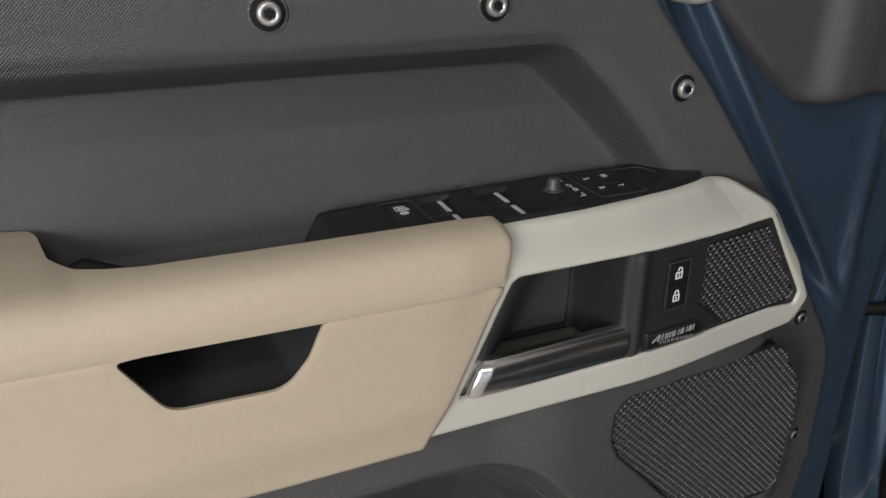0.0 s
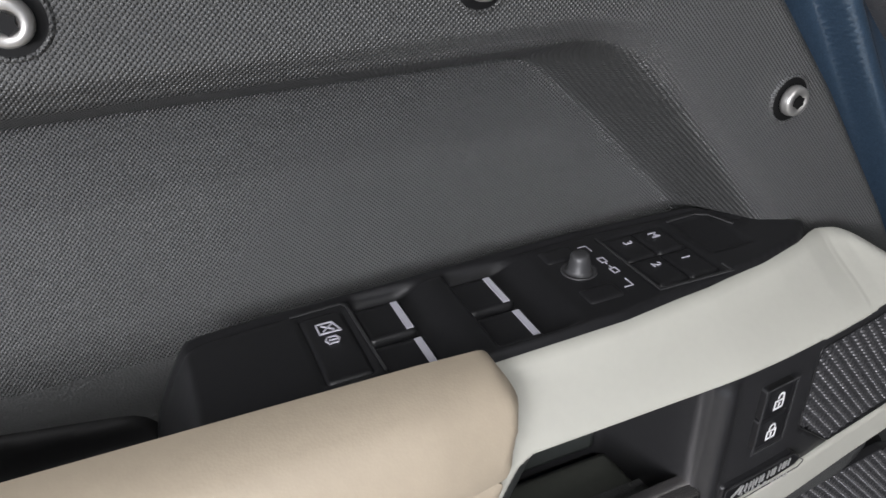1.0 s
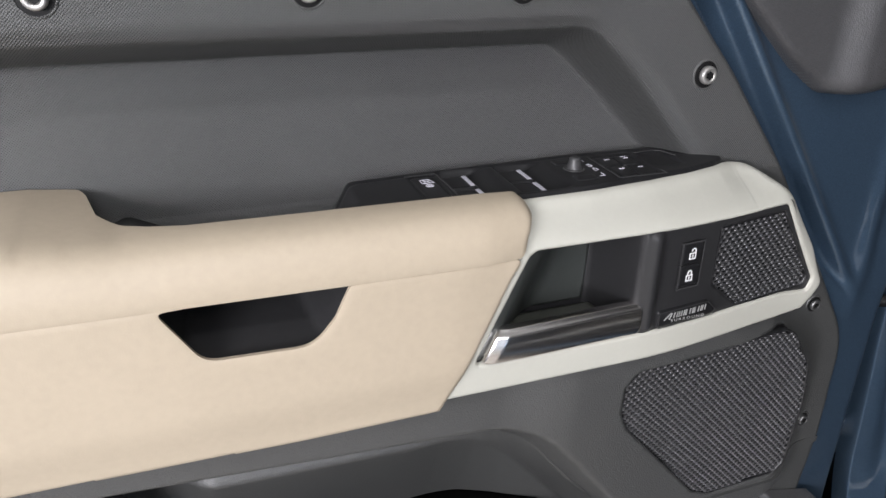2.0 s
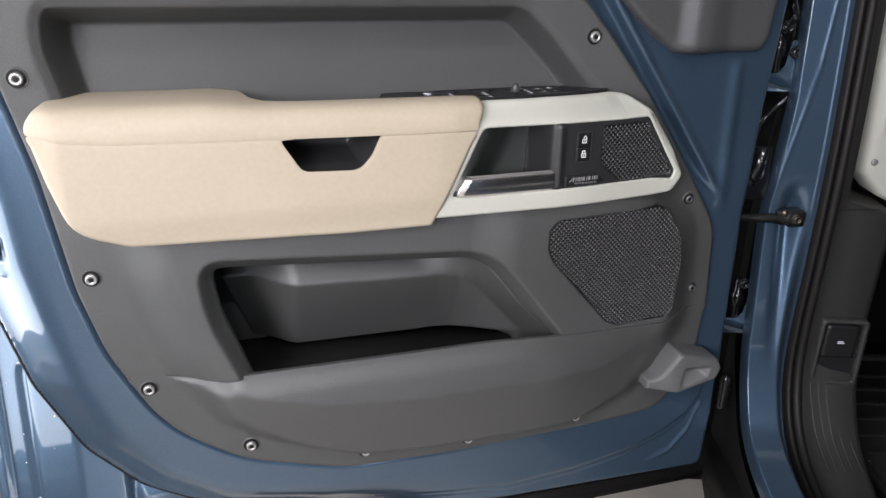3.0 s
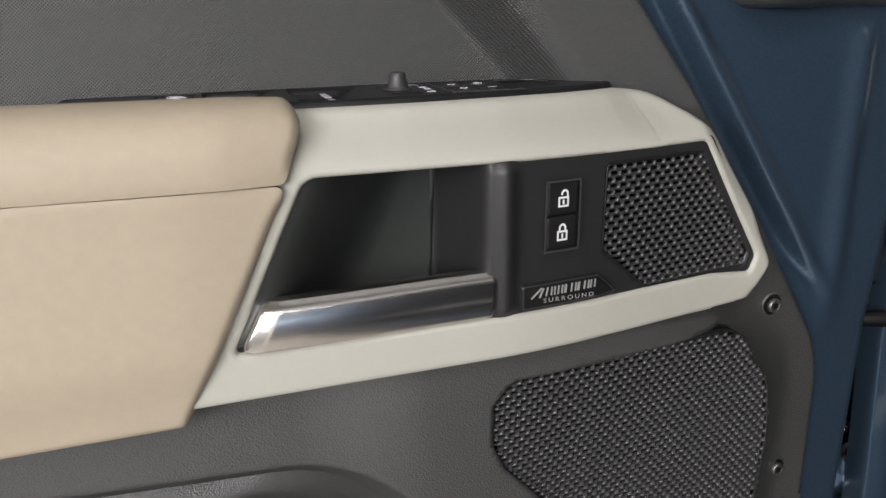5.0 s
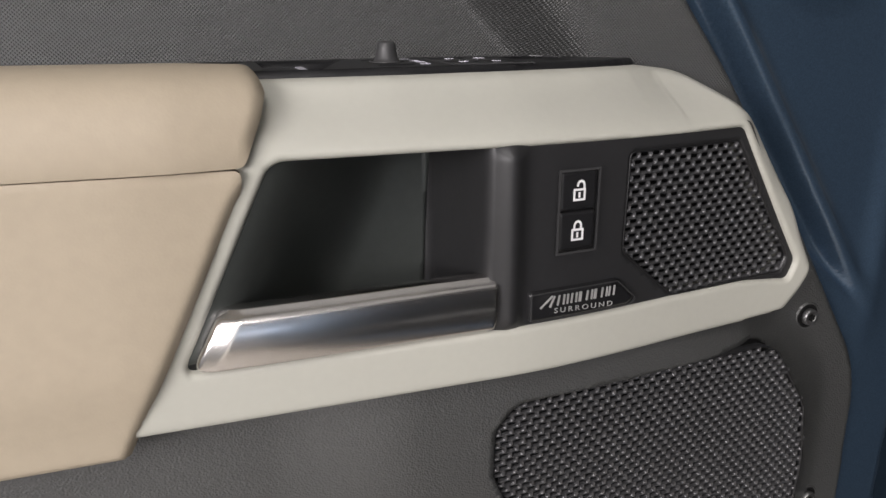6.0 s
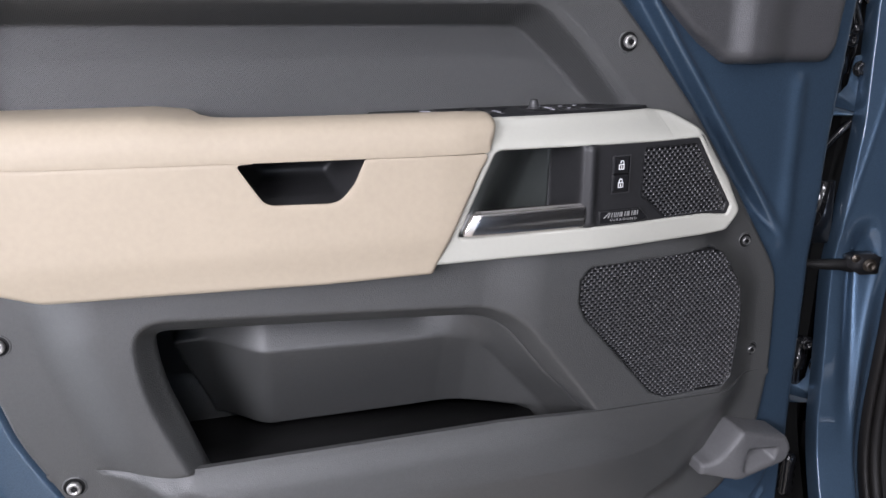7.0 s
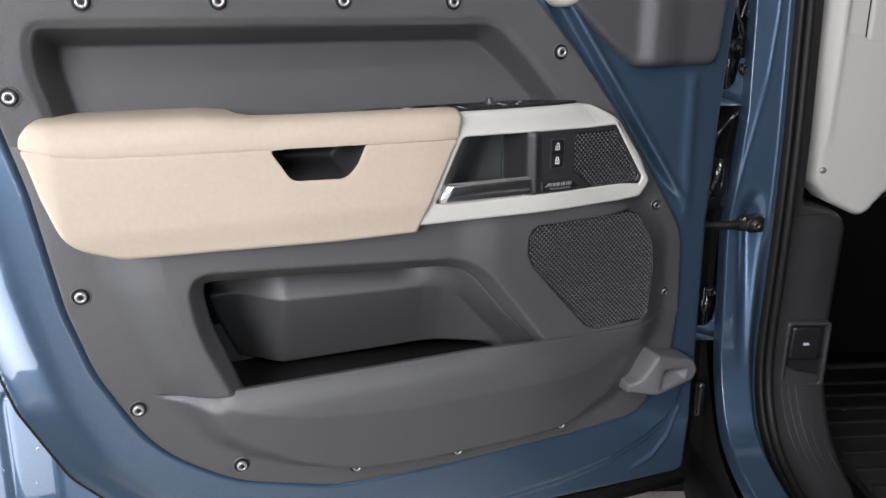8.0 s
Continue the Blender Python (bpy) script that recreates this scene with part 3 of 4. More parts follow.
ROLL = rounded([(-0.4665, 1.1385), (-0.456, 1.1530), (-0.34, 1.1525), (-0.290, 1.1525), (-0.238, 1.1468), (-0.15, 1.146), (-0.02, 1.1455), (0.0075, 1.1445), (0.0110, 1.136), (0.0078, 1.126), (0.0005, 1.1105)] + [(x, z + 0.0001) for x, z in SEAM[-2:0:-1]] + [(-0.4660, 1.1285)],
               [0.010, 0.018, 0.1, 0.05, 0.05, 0.1, 0.05, 0.006, 0.006, 0.02, 0.004] + [0] * 5 + [0.004], 5)


def roll_depth(u, v, d):
    rise = np.interp(u, [-0.4665, -0.456, -0.290, -0.238, 0.0, 0.01], [1.147, 1.1535, 1.1525, 1.1475, 1.146, 1.145]) - v
    y = -0.066 + 0.9 * round_edge(np.maximum(rise, 0), 0.030) + round_edge(d, 0.0006 + 0.0040 * smooth((v - seam_z(u) - 0.003) / 0.010))
    return y + 0.010 * (1 - smooth((u + 0.467) / 0.032)) + 0.004 * smooth((u + 0.03) / 0.04)


def roll_back(u, v):
    return np.interp(u, [-0.262, -0.257, -0.249, -0.242, -0.235, -0.22, -0.2, 0.02], [0.044, 0.036, 0.0, -0.010, -0.018, -0.024, -0.028, -0.031])


sheet("armrest_roll", ROLL, roll_depth, 0.0025, TAN, door, skirt=roll_back, sharp=lambda u, v: v < 1.133, label="tan leather armrest roll")
PAD = rounded([(-0.4655, 1.1280)] + [(x, z - 0.0001) for x, z in SEAM[1:5]] + [(-0.222, 1.1115), (-0.211, 1.0935), (-0.200, 1.0755), (-0.137, 1.0735), (-0.123, 1.090), (-0.113, 1.1107)]
              + [(-0.10, 1.1107), (-0.0005, 1.1097), (-0.001, 1.101), (-0.0515, 0.9975), (-0.15, 0.997), (-0.28, 1.0005), (-0.385, 1.003), (-0.437, 1.022), (-0.455, 1.078)],
              [0.003, 0, 0, 0, 0, 0.003, 0.02, 0.016, 0.022, 0.02, 0.003, 0, 0.003, 0.01, 0.004, 0, 0.1, 0.05, 0.05, 0.1], 5)


def pad_depth(u, v, d):
    near = smooth((seam_z(u) - v - 0.003) / 0.010) * (1 - ((u > -0.235) & (u < -0.104) & (v > 1.05)))
    y = -0.0652 + round_edge(d, 0.0006 + 0.0046 * near)
    return y + 0.010 * (1 - smooth((u + 0.467) / 0.032)) + 0.006 * smooth((1.04 - v) / 0.04) + 0.003 * smooth((u + 0.05) / 0.05)


sheet("armrest_pad", PAD, pad_depth, 0.0022, TAN, door, sharp=True, skirt=lambda u, v: np.where((u > -0.235) & (u < -0.104) & (v > 1.06), -0.0620, -0.030), label="tan leather lower pad with pull opening")
part("grab_liner", box_bm(-0.275, -0.095, -0.034, 0.036, 1.045, 1.060, 0.003), BLACK_MATT, door, "black liner of the grab slot")
# black sheet stands in for the shadow that the roll casts on the panel
SLOT = rounded([(-0.262, 1.045), (-0.256, 1.120), (-0.236, 1.1285), (-0.215, 1.1190), (-0.170, 1.1110), (-0.110, 1.1020), (-0.100, 1.045)], [0.004, 0.02, 0.010, 0.03, 0.05, 0.02, 0.004], 5)
sheet("slot_shade", SLOT, lambda u, v, d: panel_depth(u, v, d * 0 + 0.05) - 0.0025 + round_edge(d, 0.002), 0.0035, BLACK_MATT, door, skirt=0.006, label="black sheet in place of the armrest roll's shadow")
CUP = rounded([(-0.250, 1.130), (-0.220, 1.060), (-0.120, 1.058), (-0.090, 1.130)], 0.01, 4)
sheet("pull_cup", CUP, lambda u, v, d: -0.0612 + 0.062 * smooth((d - 0.004) / 0.030),
      0.003, INSERT_BLACK, door, skirt=0.004, label="black plastic pull cup")


# ---- cream surround of the handle, with a dark insert
def sweep_y(u):
    return -0.058 + 0.021 * smooth((u - 0.10) / 0.20)


BEZEL_OUT = rounded([(-0.058, 1.0060), (0.249, 1.0065), (0.288, 1.009), (0.304, 1.030), (0.2465, 1.1145), (0.215, 1.136), (0.190, 1.139), (-0.005, 1.139), (-0.010, 1.10)],
                    [0.003, 0.1, 0.024, 0.016, 0.05, 0.035, 0.03, 0.002, 0.002], 8)
BEZEL_IN = rounded([(0.010, 1.111), (0.100, 1.111), (0.194, 1.1105), (0.2345, 1.1110), (0.2825, 1.037), (0.2785, 1.0268), (0.245, 1.0305), (0.104, 1.0305), (-0.0285, 1.0305)],
                   [0.010, 0, 0, 0.006, 0.006, 0.004, 0.1, 0, 0.004], 5)


def bezel_depth(u, v, d):
    i, _ = nearest(np.stack([u, v], 1), BEZEL_IN)
    ramp = np.where(u < 0.2, smooth((v - 1.109) / 0.032), smooth((0.002 - i) / 0.032) * (i < 0.001) * smooth((v - 1.020) / 0.095))
    rim = np.interp(u, [0.0, 0.06, 0.115, 0.157, 0.182, 0.198, 0.212, 0.25], [-0.0345, -0.0335, -0.0285, -0.0215, -0.0150, -0.0080, -0.0080, -0.016]) - 0.003
    y = sweep_y(u) + (rim - sweep_y(u)) * ramp
    far = smooth((u - 0.17) / 0.05)
    wrap = 0.012 * far * smooth((0.012 - d) / 0.012) ** 2 * smooth((u - 0.275) / 0.025)
    return y + wrap + 0.8 * round_edge(d, 0.004) + 0.8 * round_edge(np.maximum(-i, 0), 0.0025)


sheet("handle_surround", BEZEL_OUT, bezel_depth, 0.0013, CREAM, door, holes=(BEZEL_IN,), skirt=lambda u, v: np.where(v > 1.125, bezel_depth(u, v, v * 0) + 0.001, -0.030 + 0.028 * smooth((u - 0.17) / 0.06)), label="cream painted handle surround")
INSERT = rounded([(0.006, 1.114), (0.100, 1.114), (0.194, 1.1135), (0.239, 1.114), (0.287, 1.037), (0.282, 1.0235), (0.245, 1.0275), (0.104, 1.0275), (-0.034, 1.0275)], 0.006, 4)


def insert_depth(u, v, d):
    left = u + 0.034 - 0.46 * (v - 1.0275)
    deep = smooth((left - 0.001) / 0.074) * smooth((0.0990 - u) / 0.012)
    y = sweep_y(u) + 0.0025 + 0.056 * deep
    return y - 0.0042 * np.exp(-((u - 0.1075) / 0.0055) ** 2) * smooth(d / 0.008)


sheet("handle_insert", INSERT, insert_depth, 0.0018, INSERT_BLACK, door, holes=(TWEETER,), skirt=0.006, label="dark plastic handle recess")
CAVE = rounded([(0.0070, 1.1130), (0.0890, 1.1130), (0.0850, 1.034), (-0.0315, 1.034)], 0.002, 3)
sheet("recess_back", CAVE, lambda u, v, d: insert_depth(u, v, d * 0 + 0.01) - 0.0009, 0.0018, CAVITY, door, skirt=0.001, label="dark grey back of the handle recess")
LEDGE = rounded([(-0.030, -0.0545), (0.094, -0.0545), (0.090, -0.004), (0.000, -0.004), (-0.022, -0.040)], 0.004, 3)
sheet("recess_floor", LEDGE, lambda u, v, d: -1.0325 + 0.25 * (-0.004 - v) * 0.12 + 0.3 * round_edge(d, 0.003), 0.0025, LEDGE_GREY, door, place=top, skirt=0.006, label="grey green floor of the handle recess")
HANDLE = rounded([(-0.0255, 1.0320), (0.1000, 1.0320), (0.1018, 1.0555), (-0.0130, 1.0555)], [0.004, 0.0015, 0.0015, 0.004], 5)


def handle_depth(u, v, d):
    """A bowed blade: a bright upper edge, a bulging face and a cut facet at its free end."""
    c = np.clip((v - 1.0320) / 0.0225, 0, 1)
    face = 0.0030 * (c - 0.45) ** 2 / 0.34 + 0.0030 * smooth((c - 0.86) / 0.14) ** 1.5
    end = (u + 0.0255) - 0.56 * (v - 1.0320)
    facet = 0.0022 * np.clip((0.0085 - end) / 0.0085, 0, 1)
    y = -0.0638 + 0.003 * smooth((u - 0.00) / 0.10) + face + facet + 0.9 * round_edge(d, 0.0011)
    return y


sheet("pull_handle", HANDLE, handle_depth, 0.0010, SATIN_METAL, door, skirt=0.0055, label="satin metal door pull handle")


def on_insert(u, v, lift):
    return (u, float(sweep_y(u)) - 0.0012 - lift, v)


def key_block(name, u0, u1, v0, v1, label):
    pts = rounded([(u0, v0), (u1, v0), (u1, v1), (u0, v1)], 0.0012, 3)
    return sheet(name, pts, lambda u, v, d: sweep_y(u) - 0.0008 + round_edge(d, 0.0008), 0.0011, BLACK, door, skirt=0.006, label=label)


def padlock(u, v, s, is_open):
    lines = [[(u - 0.5 * s, v - 0.75 * s), (u + 0.5 * s, v - 0.75 * s), (u + 0.5 * s, v + 0.10 * s), (u - 0.5 * s, v + 0.10 * s), (u - 0.5 * s, v - 0.75 * s)],
             [(u, v - 0.5 * s), (u, v - 0.2 * s)]]
    arc = [(u + (0.12 * s if is_open else 0) + 0.32 * s * math.cos(a), v + 0.45 * s + 0.36 * s * math.sin(a)) for a in np.linspace(0, math.pi, 7)]
    arc = [(arc[0][0], v + 0.1 * s)] + arc + ([] if is_open else [(arc[-1][0], v + 0.1 * s)])
    return lines + [arc]


frame_lines = [[(0.1283, 1.0632), (0.1483, 1.0632), (0.1483, 1.0998), (0.1283, 1.0998), (0.1283, 1.0632)]]
part("key_frame", strokes(frame_lines, 0.0010, on_insert, 0.0004), KNOB, door, soft=False)
for name, v, is_open in (("lock_button", 1.0727, False), ("unlock_button", 1.0905, True)):
    key = key_block(name, 0.1291, 0.1475, v - 0.0086, v + 0.0086, "black lock key with white padlock mark")
    part("padlock_mark", strokes(padlock(0.1383, v + 0.0002, 0.0052, is_open), 0.00095, on_insert, 0.0002), INK, door, "white printed padlock", soft=False)

# maker's badge: plain silver bars in place of the mark
BADGE = rounded([(0.1165, 1.0325), (0.170, 1.0325), (0.1745, 1.0352), (0.1625, 1.0462), (0.1165, 1.0462)], 0.0015, 3)
sheet("badge", BADGE, lambda u, v, d: sweep_y(u) + 0.0002 + round_edge(d, 0.0006), 0.0012, BLACK, door, skirt=0.004, label="small black loudspeaker badge")
BADGE_RIM = inset(BADGE, 0.0004)
part("badge_rim", strokes([BADGE_RIM + BADGE_RIM[:1]], 0.0005, on_insert, 0.0003), KNOB, door, soft=False)
bars = [[(0.1215, 1.0393), (0.1270, 1.0440)], [(0.1262, 1.0393), (0.1282, 1.0437)], [(0.1300, 1.0397), (0.1308, 1.0437)]]
for k, gap in enumerate((0.0020, 0.0024, 0.0006, 0.0026, 0.0006, 0.0026, 0.0026)):
    at = 0.1330 + 0.0041 * k
    bars += [[(at, 1.0398), (at + 0.0004, 1.0437)], [(at + gap, 1.0398), (at + gap + 0.0003, 1.0437)]]
part("badge_bars", strokes(bars, 0.0008, on_insert, 0.0006), SILVER, door, "silver bars of a maker's mark", soft=False)
lettering("badge_word", "SURROUND", 0.0034, pose(0.1440, float(sweep_y(0.1440)) - 0.0014, 1.0362, 90) @ Matrix.Diagonal((1.25, 1, 1, 1)), SILVER, door, 1.45)


# ---- loudspeaker grilles
def grille(name, outline, y_of, pitch, rows, label, backing_label):
    """A pressed sheet with staggered slots and raised bridges, a plain rim and a black backing."""
    lo, hi = np.min(outline, 0), np.max(outline, 0)
    a, b = pitch, rows
    centres = []
    for j in range(int((hi[1] - lo[1]) / b) + 2):
        for i in range(int((hi[0] - lo[0]) / a) + 3):
            centres.append((lo[0] + a * (i - 0.5 * (j % 2)), lo[1] + b * j))
    C = np.array(centres)
    C = C[nearest(C, outline)[0] > np.where(C[:, 0] > 0.26, 0.0020, -0.0012)]
    verts, faces = [], []
    ring = [(-1, -1), (-0.4, -1), (0.4, -1), (1, -1), (1, -0.33), (1, 0.33), (1, 1), (0.4, 1), (-0.4, 1), (-1, 1), (-1, 0.33), (-1, -0.33)]
    slot = [(-0.86, -0.82), (-0.6, -1), (0.6, -1), (0.86, -0.82), (1, -0.35), (1, 0.35), (0.86, 0.82), (0.6, 1), (-0.6, 1), (-0.86, 0.82), (-1, 0.35), (-1, -0.35)]
    n = len(ring)
    for u, v in C:
        k = len(verts)
        y0 = float(y_of(u, v))
        for p, q in ring:
            raised = 0.0005 if abs(p) == 1 and abs(q) < 1 else 0.0
            verts.append((u + p * a / 2, float(y_of(u + p * a / 2, v + q * b / 2)) - raised, v + q * b / 2))
        for deep, grow in ((0.0003, 1.06), (0.0022, 1.0)):
            for p, q in slot:
                verts.append((u + p * a * 0.355 * grow, y0 + deep, v + q * b * 0.29 * grow))
        for i in range(n):
            m = (i + 1) % n
            faces.append((k + i, k + m, k + n + m, k + n + i))
            faces.append((k + n + i, k + n + m, k + 2 * n + m, k + 2 * n + i))
    g = link_mesh(name, verts, faces, GRILLE, door, label)
    inner = []
    n = len(outline)
    P = np.array(outline)
    mid = P.mean(0)
    for i in range(n):
        e = P[(i + 1) % n] - P[i - 1]
        nn = np.array((-e[1], e[0])) / max(np.linalg.norm(e), 1e-9)
        inner.append(tuple(P[i] + nn * 0.0007 * (1 if nn @ (mid - P[i]) > 0 else -1)))
    rim_v, rim_f = [], []
    for (x, z), (xi, zi) in zip(outline, inner):
        y = float(y_of(x, z))
        rim_v += [(x, y + 0.004, z), (x, y - 0.0008, z), (xi, y - 0.0010, zi), (xi, y + 0.002, zi)]
    for i in range(n):
        m = (i + 1) % n
        for k in range(3):
            rim_f.append((4 * i + k, 4 * m + k, 4 * m + k + 1, 4 * i + k + 1))
    link_mesh("grille_rim", rim_v, rim_f, BLACK, door)
    sheet("backing", outline, lambda u, v, d: y_of(u, v) + 0.010, 0.008, BLACK_MATT, door, skirt=None, label=backing_label)
    return g


grille("tweeter_grille", TWEETER, lambda u, v: sweep_y(u) + 0.0032, 0.0067, 0.00345, "black perforated metal tweeter grille", "black felt behind a grille")
grille("speaker_grille", WOOFER, lambda u, v: -0.0345 - lean(u, v), 0.0067, 0.00345, "black perforated metal door loudspeaker grille", "black felt behind a grille")

# ---- window switch panel on the armrest
SWITCH_Z = 1.142
SW_OUT = rounded([(-0.116, -0.033), (0.011, -0.0338), (0.07, -0.0325), (0.150, -0.0228), (0.180, -0.0152), (0.197, -0.0040), (0.176, 0.010), (0.155, 0.0335), (0.085, 0.0365), (-0.058, 0.0305), (-0.091, 0.028), (-0.108, 0.016)],
                 [0.004, 0.05, 0.05, 0.05, 0.02, 0.005, 0.05, 0.01, 0.05, 0.05, 0.02, 0.012], 5)
PITS = [(-0.029, 0.010), (0.014, 0.056)]


def switch_depth(u, v, d):
    h = -SWITCH_Z + 1.0 * round_edge(d, 0.003) + 0.0011 * np.exp(-((d - 0.0065) / 0.0013) ** 2) * smooth((v - 0.004) / 0.01) + 0.030 * np.clip((-0.0935 - u) / 0.0215, 0, 1) ** 1.15
    for a, b in PITS:
        across = smooth((v + 0.0300) / 0.004) * smooth((0.0275 - v) / 0.003)
        h = h + 0.0065 * across * smooth((u - a) / 0.003) * smooth((b - u) / 0.020)
    # sunk plates of the window lock key and the memory keys
    for a, b, c, e in ((-0.052, -0.031, -0.024, 0.0215), (0.092, 0.128, -0.024, 0.0225), (0.133, 0.157, -0.010, 0.023)):
        h = h + 0.0012 * smooth((u - a) / 0.0015) * smooth((b - u) / 0.0015) * smooth((v - c) / 0.0015) * smooth((e - v) / 0.0015)
    return h


sheet("switch_panel", SW_OUT, switch_depth, 0.0014, BLACK, door, skirt=lambda u, v: np.where(u < -0.05, -1.085, -1.116), place=top, label="satin black window switch panel")


def on_top(u, v, lift):
    return (u, v, SWITCH_Z + lift)


def top_key(name, u0, u1, v0, v1, z, tilt, label):
    pts = rounded([(u0, v0), (u1, v0), (u1, v1), (u0, v1)], 0.0015, 3)
    return sheet(name, pts, lambda u, v, d: -z + tilt * (v - v0) + round_edge(d, 0.0008), 0.0016, BLACK, door, skirt=0.006, place=top, label=label)


top_key("window_lock_key", -0.0505, -0.0325, -0.0225, 0.0200, SWITCH_Z - 0.0002, 0.0, "black rear window lock key")
for a in (-0.028, 0.015):
    for v0, v1, dip in ((-0.0275, -0.0065, 0.0), (-0.0025, 0.0205, 0.0)):
        top_key("window_switch", a, a + 0.0205, v0, v1, SWITCH_Z - 0.0026, dip, "black rocker window switch")
        t0 = a + 0.0165
        part("tick", strokes([[(t0 + 0.0010, v0 + 0.0030), (t0 + 0.0010, v1 - 0.0030)]], 0.0030, lambda u, v, l: (u, v, SWITCH_Z - 0.0026 + l), 0.0004), INK_DIM, door, "pale grey stripe on a switch", soft=False)
for v0, v1 in ((-0.0215, -0.0100), (0.0125, 0.0240)):
    top_key("mirror_key", 0.0600, 0.0780, v0, v1, SWITCH_Z + 0.0006, 0.0, "black mirror select key")
for u0, v0 in ((0.0945, -0.0215), (0.1110, -0.0215), (0.0945, 0.0005), (0.1110, 0.0005)):
    top_key("memory_key", u0, u0 + 0.0158, v0, v0 + 0.0212, SWITCH_Z - 0.0002, 0.0, "black seat memory key")
joy_v, joy_f = lathe([(0.0090, 0.0), (0.0089, 0.0008), (0.0080, 0.0008), (0.0076, 0.0002), (0.0068, 0.0004), (0.0060, 0.0022), (0.0050, 0.0072), (0.0047, 0.0096), (0.0038, 0.0106), (0.001, 0.0108)], 28)
link_mesh("mirror_joystick", moved(joy_v, pose(0.0700, 0.0030, SWITCH_Z) @ Matrix.Diagonal((0.88, 0.88, 0.85, 1))), joy_f, KNOB, door, "dark grey mirror adjusting knob")
# raised paler strokes stand in for the highlights along the key grooves
for ridge in ([(0.1330, 0.0225), (0.1500, 0.0235), (0.1560, 0.0200), (0.1600, 0.0080)], [(0.0925, 0.0235), (0.0925, -0.0240), (0.1300, -0.0250), (0.1300, -0.0190)],
              [(-0.0525, 0.0225), (-0.0315, 0.0235), (-0.0300, 0.0205), (-0.0290, -0.0240)]):
    part("key_glint", strokes([ridge], 0.0010, on_top, 0.0005), KNOB, door, soft=False)
# print: letters read with their heads towards the hinge
for word, u, v in (("M", 0.1190, 0.0150), ("3", 0.1035, 0.0140), ("1", 0.1190, -0.0075), ("2", 0.1035, -0.0070)):
    lettering("memory_mark", word, 0.0064, Matrix.Translation((u, v, SWITCH_Z + 0.0002)) @ pose(0, 0, 0, 0, 0, -90), INK_DIM, door)
part("mirror_mark", strokes([[(0.0805, 0.0200), (0.0845, 0.0200), (0.0845, 0.0150)], [(0.0845, -0.0105), (0.0845, -0.0160), (0.0805, -0.0160)],
                             [(0.0830, 0.0085), (0.0858, 0.0080), (0.0858, 0.0045), (0.0830, 0.0045), (0.0830, 0.0085)], [(0.0844, 0.0045), (0.0844, 0.0030)],
                             [(0.0830, -0.0010), (0.0858, -0.0010), (0.0858, -0.0045), (0.0830, -0.0050), (0.0830, -0.0010)], [(0.0844, -0.0010), (0.0844, 0.0008)]], 0.0005, on_top, 0.0003), INK_DIM, door, "white printed mirror marks", soft=False)
part("window_mark", strokes([[(-0.0450, 0.0130), (-0.0385, 0.0130), (-0.0365, 0.0065), (-0.0450, 0.0065), (-0.0450, 0.0130)], [(-0.0430, 0.0115), (-0.0390, 0.0080)], [(-0.0430, 0.0080), (-0.0390, 0.0115)],
                             [(-0.0430, 0.0035), (-0.0395, 0.0035), (-0.0385, 0.0015), (-0.0395, -0.0005), (-0.0430, -0.0005), (-0.0440, 0.0015), (-0.0430, 0.0035)], [(-0.0425, 0.0015), (-0.0395, 0.0015)]],
                            0.0007, on_top, 0.0004), INK_DIM, door, "white printed window lock marks", soft=False)

# ---- exposed screws round the trim panel
SCREWS = [(-0.393, 1.270), (-0.256, 1.270), (-0.116, 1.270), (0.020, 1.268), (0.170, 1.205), (0.335, 0.983), (0.360, 0.844),
          (-0.475, 1.176), (-0.440, 0.950), (-0.398, 0.797), (-0.285, 0.692), (-0.136, 0.6655), (0.010, 0.660), (0.178, 0.6635)]
head_v, head_f = lathe([(0.0066, 0.0), (0.0068, 0.0012), (0.0064, 0.0036), (0.0056, 0.0044), (0.0036, 0.0045), (0.0031, 0.0026), (0.001, 0.0024)], 28)
well_v, well_f = lathe([(0.0094, -0.0040), (0.0096, -0.0006), (0.0100, 0.0000), (0.0108, -0.0004), (0.0116, -0.0016), (0.0118, -0.003)], 28)
# flat black star on each head stands in for its shaded socket hollow
star = [((0.0031 if k % 2 else 0.0023) * math.cos(math.pi * k / 6), (0.0031 if k % 2 else 0.0023) * math.sin(math.pi * k / 6)) for k in range(12)]
socket_v = [(x, y, 0.0046) for x, y in star] + [(x, y, 0.0035) for x, y in star]
socket_f = [tuple(range(12))] + [(k, k + 12, (k + 1) % 12 + 12, (k + 1) % 12) for k in range(12)]
for x, z in SCREWS:
    near = x > 0.3
    seat = float(bin_depth(np.array([x]), np.array([z]), np.array([0.05]))[0]) + 0.006 if z < 0.68 else -0.0012
    m = pose(x, seat, z, 90) @ (Matrix.Diagonal((0.8, 0.8, 0.7, 1)) if near else Matrix.Identity(4))
    link_mesh("screw", moved(head_v, m), head_f, DULL_STEEL if near else STEEL, door, "zinc torx screw")
    link_mesh("socket_shade", moved(socket_v, m), socket_f, BLACK_MATT, door, soft=False)
    link_mesh("screw_well", moved(well_v, m), well_f[:-2], PANEL, door)
    link_mesh("screw_ring", moved([(v[0], v[1], -0.0008) for v in lathe([(0.0050, 0), (0.0100, 0)], 28)[0]], m), lathe([(0.0050, 0), (0.0098, 0)], 28)[1][:-2], BLACK_MATT, door)

